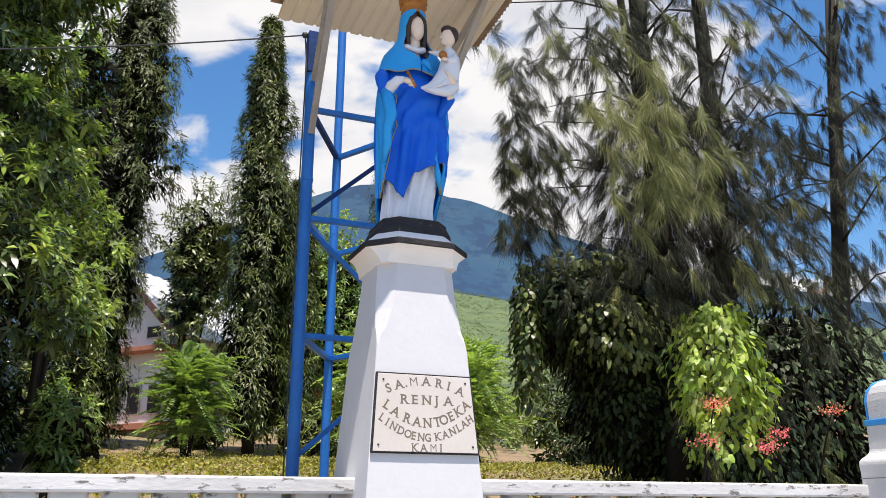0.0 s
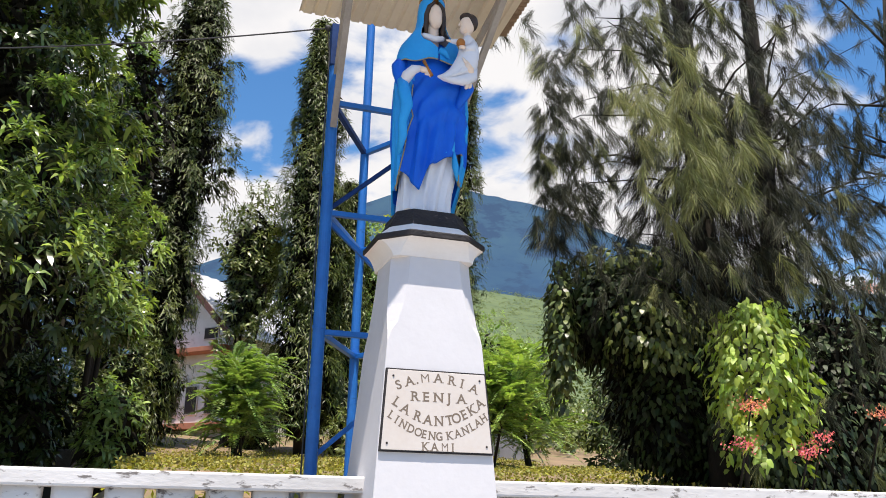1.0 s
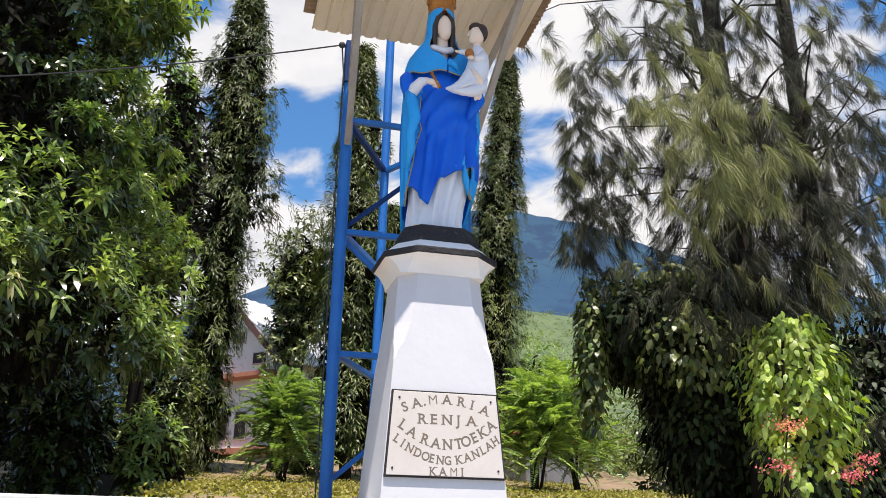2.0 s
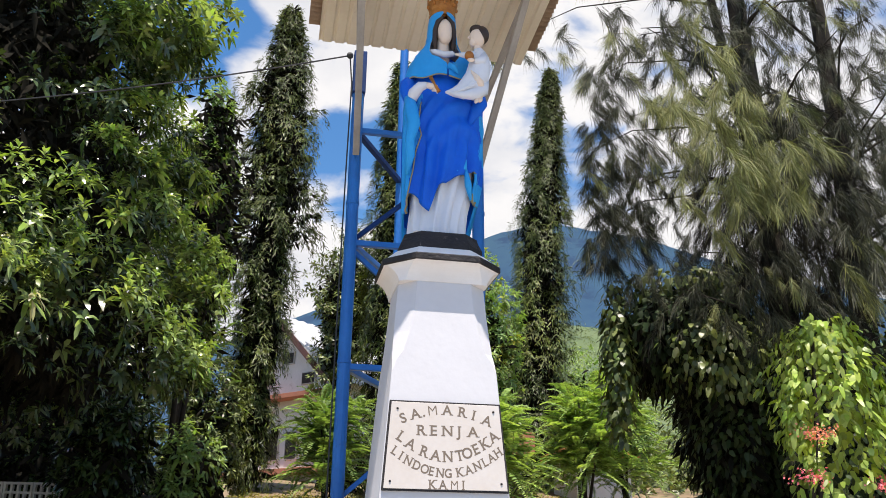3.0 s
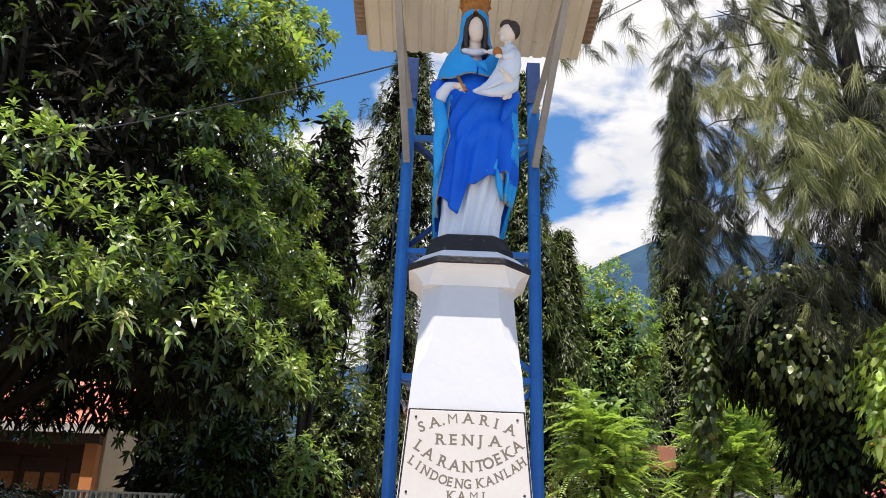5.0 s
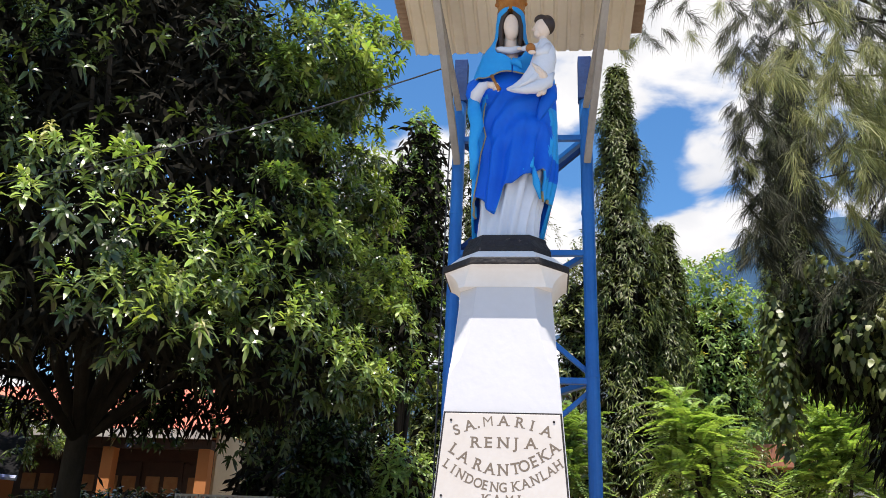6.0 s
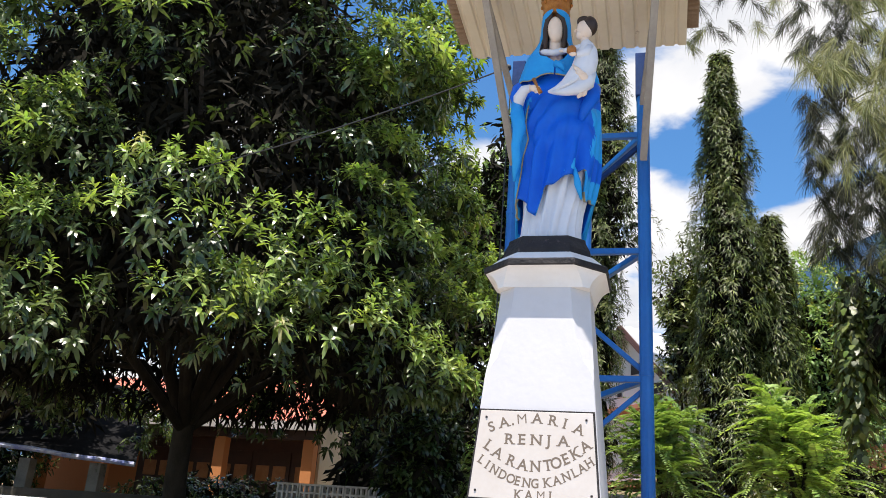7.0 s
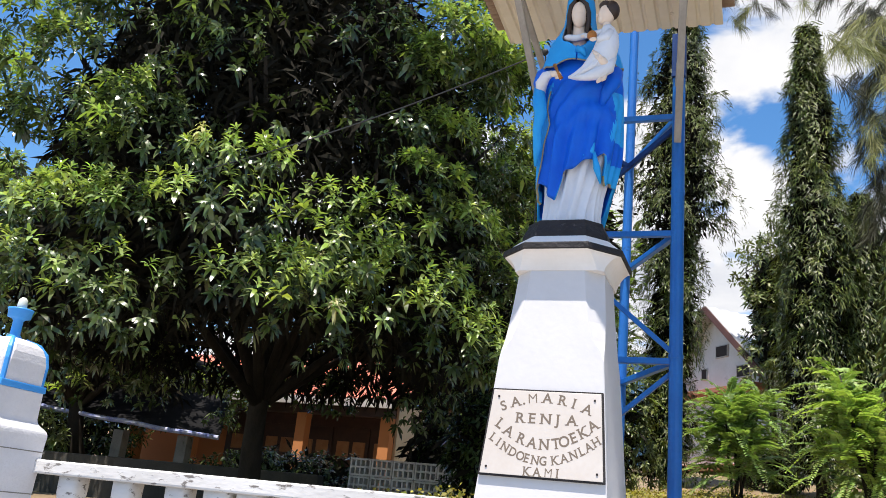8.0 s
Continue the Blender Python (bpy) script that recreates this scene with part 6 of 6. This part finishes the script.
        for _ in range(m):
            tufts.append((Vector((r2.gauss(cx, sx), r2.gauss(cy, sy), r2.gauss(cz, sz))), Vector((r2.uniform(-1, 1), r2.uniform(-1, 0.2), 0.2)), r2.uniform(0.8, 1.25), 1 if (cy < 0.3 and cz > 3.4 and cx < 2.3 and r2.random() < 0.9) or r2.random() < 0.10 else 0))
    # near-black tufts round the stems stand in for shade within the crown
    for _ in range(620):
        d = Vector((r2.gauss(0, 1), r2.gauss(0, 1), r2.gauss(0, 1))).normalized() * r2.random() ** 0.4
        c = Vector((3.3, 1.75, 4.1)) + Vector((d.x * 0.85, d.y * 0.7, d.z * 1.35))
        tufts.append((c, d, r2.uniform(1.0, 1.5), 2))
    tufts = [q for q in tufts if (q[0].z > 5.2 and q[0].x < 1.35) or q[0].x > max(0.58 + 0.50 * q[0].y, 1.18 + 0.23 * q[0].y)]
    P0 = np.array([q[0] for q in tufts]); D0 = unit(np.array([q[1] for q in tufts])); S0 = np.array([q[2] for q in tufts]); lit = np.array([q[3] for q in tufts])
    # tone 1: sunlit colour, 0: shaded colour, 2: near-black fill
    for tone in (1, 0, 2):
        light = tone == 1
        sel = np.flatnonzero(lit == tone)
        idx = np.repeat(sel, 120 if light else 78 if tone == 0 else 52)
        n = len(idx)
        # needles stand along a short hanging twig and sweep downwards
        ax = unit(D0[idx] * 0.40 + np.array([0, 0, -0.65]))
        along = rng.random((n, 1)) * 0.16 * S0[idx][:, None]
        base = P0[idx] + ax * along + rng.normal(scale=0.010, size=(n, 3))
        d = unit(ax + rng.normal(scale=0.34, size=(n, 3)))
        strands("plume", base, d, (0.08 + 0.11 * rng.random(n)) * S0[idx], 0.0023 if light else 0.0028, ("needle_shaded", "needle", "shade_twig")[tone], t, "hanging grey-green needles" if tone < 2 else "near-black inner twig fill standing in for crown shade", 0.45)
    return t


build_casuarina()


def build_vines():
    """Climbers over the foot of the she-oak: a bright leafy dome, a dark leafy mass and blossom."""
    t = thing("creeper_dome", (2.45, 0.45, 1.1), "bright yellow-green heart-leaved creeper hanging over the railing", "creeper")
    t.location = (0, 0, 0)
    trunk_part(t, [(2.5, 0.62, 1.0), (2.52, 0.56, 2.0), (2.50, 0.42, 2.75)], [0.02, 0.016, 0.01], name="stem", seg=7)
    P, D, U = [], [], []
    r2 = random.Random(77)
    for k in range(46):
        a = r2.uniform(0, 2 * math.pi)
        top = Vector((2.53 + 0.10 * math.cos(a), 0.38 + 0.10 * math.sin(a), 2.78 + r2.uniform(-0.06, 0.05)))
        reach, drop = r2.uniform(0.10, 0.34), r2.uniform(0.35, 1.10)
        for q in range(int(46 * drop)):
            u = q / (46 * drop)
            w = reach * math.sin(min(1.0, u * 1.6) * math.pi / 2) * (1 - 0.25 * u)
            aa = a + 0.5 * math.sin(5 * u + k)
            p = top + Vector((w * math.cos(aa), w * math.sin(aa), 0.09 * math.sin(min(1, u * 3) * math.pi) - drop * u))
            P.append(p + Vector((r2.gauss(0, 0.018), r2.gauss(0, 0.018), r2.gauss(0, 0.018))))
            D.append((math.cos(aa) * 0.5 + r2.gauss(0, 0.5), math.sin(aa) * 0.5 + r2.gauss(0, 0.5), -0.8 + r2.gauss(0, 0.4)))
            U.append((math.cos(aa) + r2.gauss(0, 0.4), math.sin(aa) + r2.gauss(0, 0.4), 0.6))
    P, D, U = np.array(P), np.array(D), np.array(U)
    n = len(P)
    leaves("foliage", P, D, U, 0.066 * (0.5 + 0.9 * rng.random(n)), 0.042 * (0.6 + 0.6 * rng.random(n)), "vine_leaf", t, droop=0.3, fold=0.15, wide_at=0.3)
    # leaf mass below the needles, its shade put into the dark leaf colour
    t = thing("creeper_thicket", (2.6, 1.6, 1.3), "creeper thicket round the foot of the she-oak, shade put into its dark green", "creeper")
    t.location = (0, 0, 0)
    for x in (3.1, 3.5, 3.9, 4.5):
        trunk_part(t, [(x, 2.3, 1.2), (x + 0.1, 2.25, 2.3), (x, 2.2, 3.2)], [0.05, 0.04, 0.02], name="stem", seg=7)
    # paler bush_leaf patches give sunlit leaves by colour
    for c, rad, k, mat in (((2.55, 2.1, 3.15), (0.62, 0.55, 0.42), 5200, "vine_shaded"), ((3.75, 2.2, 2.35), (0.85, 0.8, 1.15), 8500, "vine_shaded"), ((2.98, 2.2, 2.62), (0.45, 0.6, 0.80), 4200, "vine_shaded"), ((2.5, 1.9, 3.52), (0.5, 0.4, 0.10), 500, "bush_leaf"), ((4.9, 2.2, 2.4), (1.2, 0.9, 1.2), 5000, "vine_shaded"), ((1.84, 2.0, 2.95), (0.13, 0.2, 0.62), 900, "bush_leaf"), ((2.6, 1.5, 2.9), (0.5, 0.25, 0.3), 500, "bush_leaf"), ((3.4, 1.35, 2.1), (0.5, 0.2, 0.5), 600, "vine_shaded")):
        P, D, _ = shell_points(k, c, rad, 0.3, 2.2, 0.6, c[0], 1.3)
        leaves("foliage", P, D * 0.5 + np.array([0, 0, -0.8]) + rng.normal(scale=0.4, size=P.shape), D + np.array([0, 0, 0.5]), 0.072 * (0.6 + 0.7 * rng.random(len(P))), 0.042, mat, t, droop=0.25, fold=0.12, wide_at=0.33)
        if k > 3000:
            # near-black fill that stands in for shade inside the thicket
            Q = np.array(c) + (P[::2] - np.array(c)) * 0.8
            leaves("shade_twig_fill", Q, ball_points(len(Q)) - np.array([0, 0, 0.8]), ball_points(len(Q)), 0.22, 0.05, "shade_twig", t, "near-black inner twig fill standing in for crown shade", 0.2, plain=True)
    t = thing("bougainvillea", (2.4, 0.3, 1.2), "pink and coral bougainvillea sprays at the railing", "bush")
    t.location = (0, 0, 0)
    for (x, y, z), mat, k in (((2.24, 0.12, 2.10), "petal_orange", 150), ((2.20, 0.15, 1.86), "petal_pink", 100), ((2.66, 0.14, 1.82), "petal_pink", 150), ((2.80, 0.16, 1.92), "petal_pink", 110), ((3.42, 0.25, 2.12), "petal_orange", 110), ((4.0, 0.8, 3.2), "petal_orange", 90)):
        trunk_part(t, [(x + 0.1, y + 0.35, z - 0.6), (x + 0.06, y + 0.15, z - 0.2), (x, y, z)], [0.010, 0.008, 0.004], name="stem", seg=5)
        P = np.array((x, y, z)) + rng.normal(size=(k, 3)) * np.array([0.06, 0.04, 0.024])
        leaves("blossom", P, ball_points(k), ball_points(k), 0.017, 0.013, mat, t, droop=0.1)


build_vines()


def build_grass():
    """Low yellow-green ground cover on the terrace."""
    n = 105000
    x = rng.uniform(-1.6, 9, n); y = 0.35 + 19.5 * rng.random(n) ** 1.15
    z = np.array([ground_z(a, b) for a, b in zip(x, y)])
    keep = lumpy(np.stack([x, y, 0 * x], 1), 0.7, 3.0) + 0.5 * lumpy(np.stack([x, y, 0 * x], 1), 2.2, 1.0) + 0.30 * rng.random(n) > 0.16
    P = np.stack([x, y, z - 0.01 + 0.10 * rng.random(n) ** 2], 1)[keep]
    D = rng.normal(scale=0.7, size=P.shape) + np.array([0, 0, 0.45])
    ob = leaves("ground_cover", P, D, ball_points(len(P)) + np.array([0, 0, 0.8]), 0.05 * (0.5 + rng.random(len(P))), 0.03, "grass", None, "", 0.3, plain=True)
    tagged(ob, "yellow-green grass and low weeds on the earth terrace", "grass", kind="stuff")
    # scrub on the slope and the hillside
    k = 2300
    y = np.concatenate([22 + 55 * rng.random(900), 75 + 330 * rng.random(k - 900) ** 0.8])
    x = y * rng.uniform(0.16, 0.6, k)
    C = np.array([(a, b, ground_z(a, b)) for a, b in zip(x, y)])
    size = (0.7 + 1.6 * rng.random(k) ** 2) * np.where(y < 75, 0.7, 1.0)
    idx = np.repeat(np.arange(k), np.where(y < 75, 36, 22))
    d = ball_points(len(idx)); d[:, 2] = np.abs(d[:, 2])
    P = C[idx] + d * size[idx][:, None] * np.array([1.3, 1.3, 0.9])
    ob = leaves("hill_scrub", P, d + rng.normal(scale=0.6, size=d.shape), d, np.where(y[idx] < 75, 0.32, 0.5), np.where(y[idx] < 75, 0.14, 0.32), "bush_leaf", None, "", 0.2, plain=True)
    tagged(ob, "dark green scrub dotted over the hillside", "scrub", kind="stuff")


build_grass()
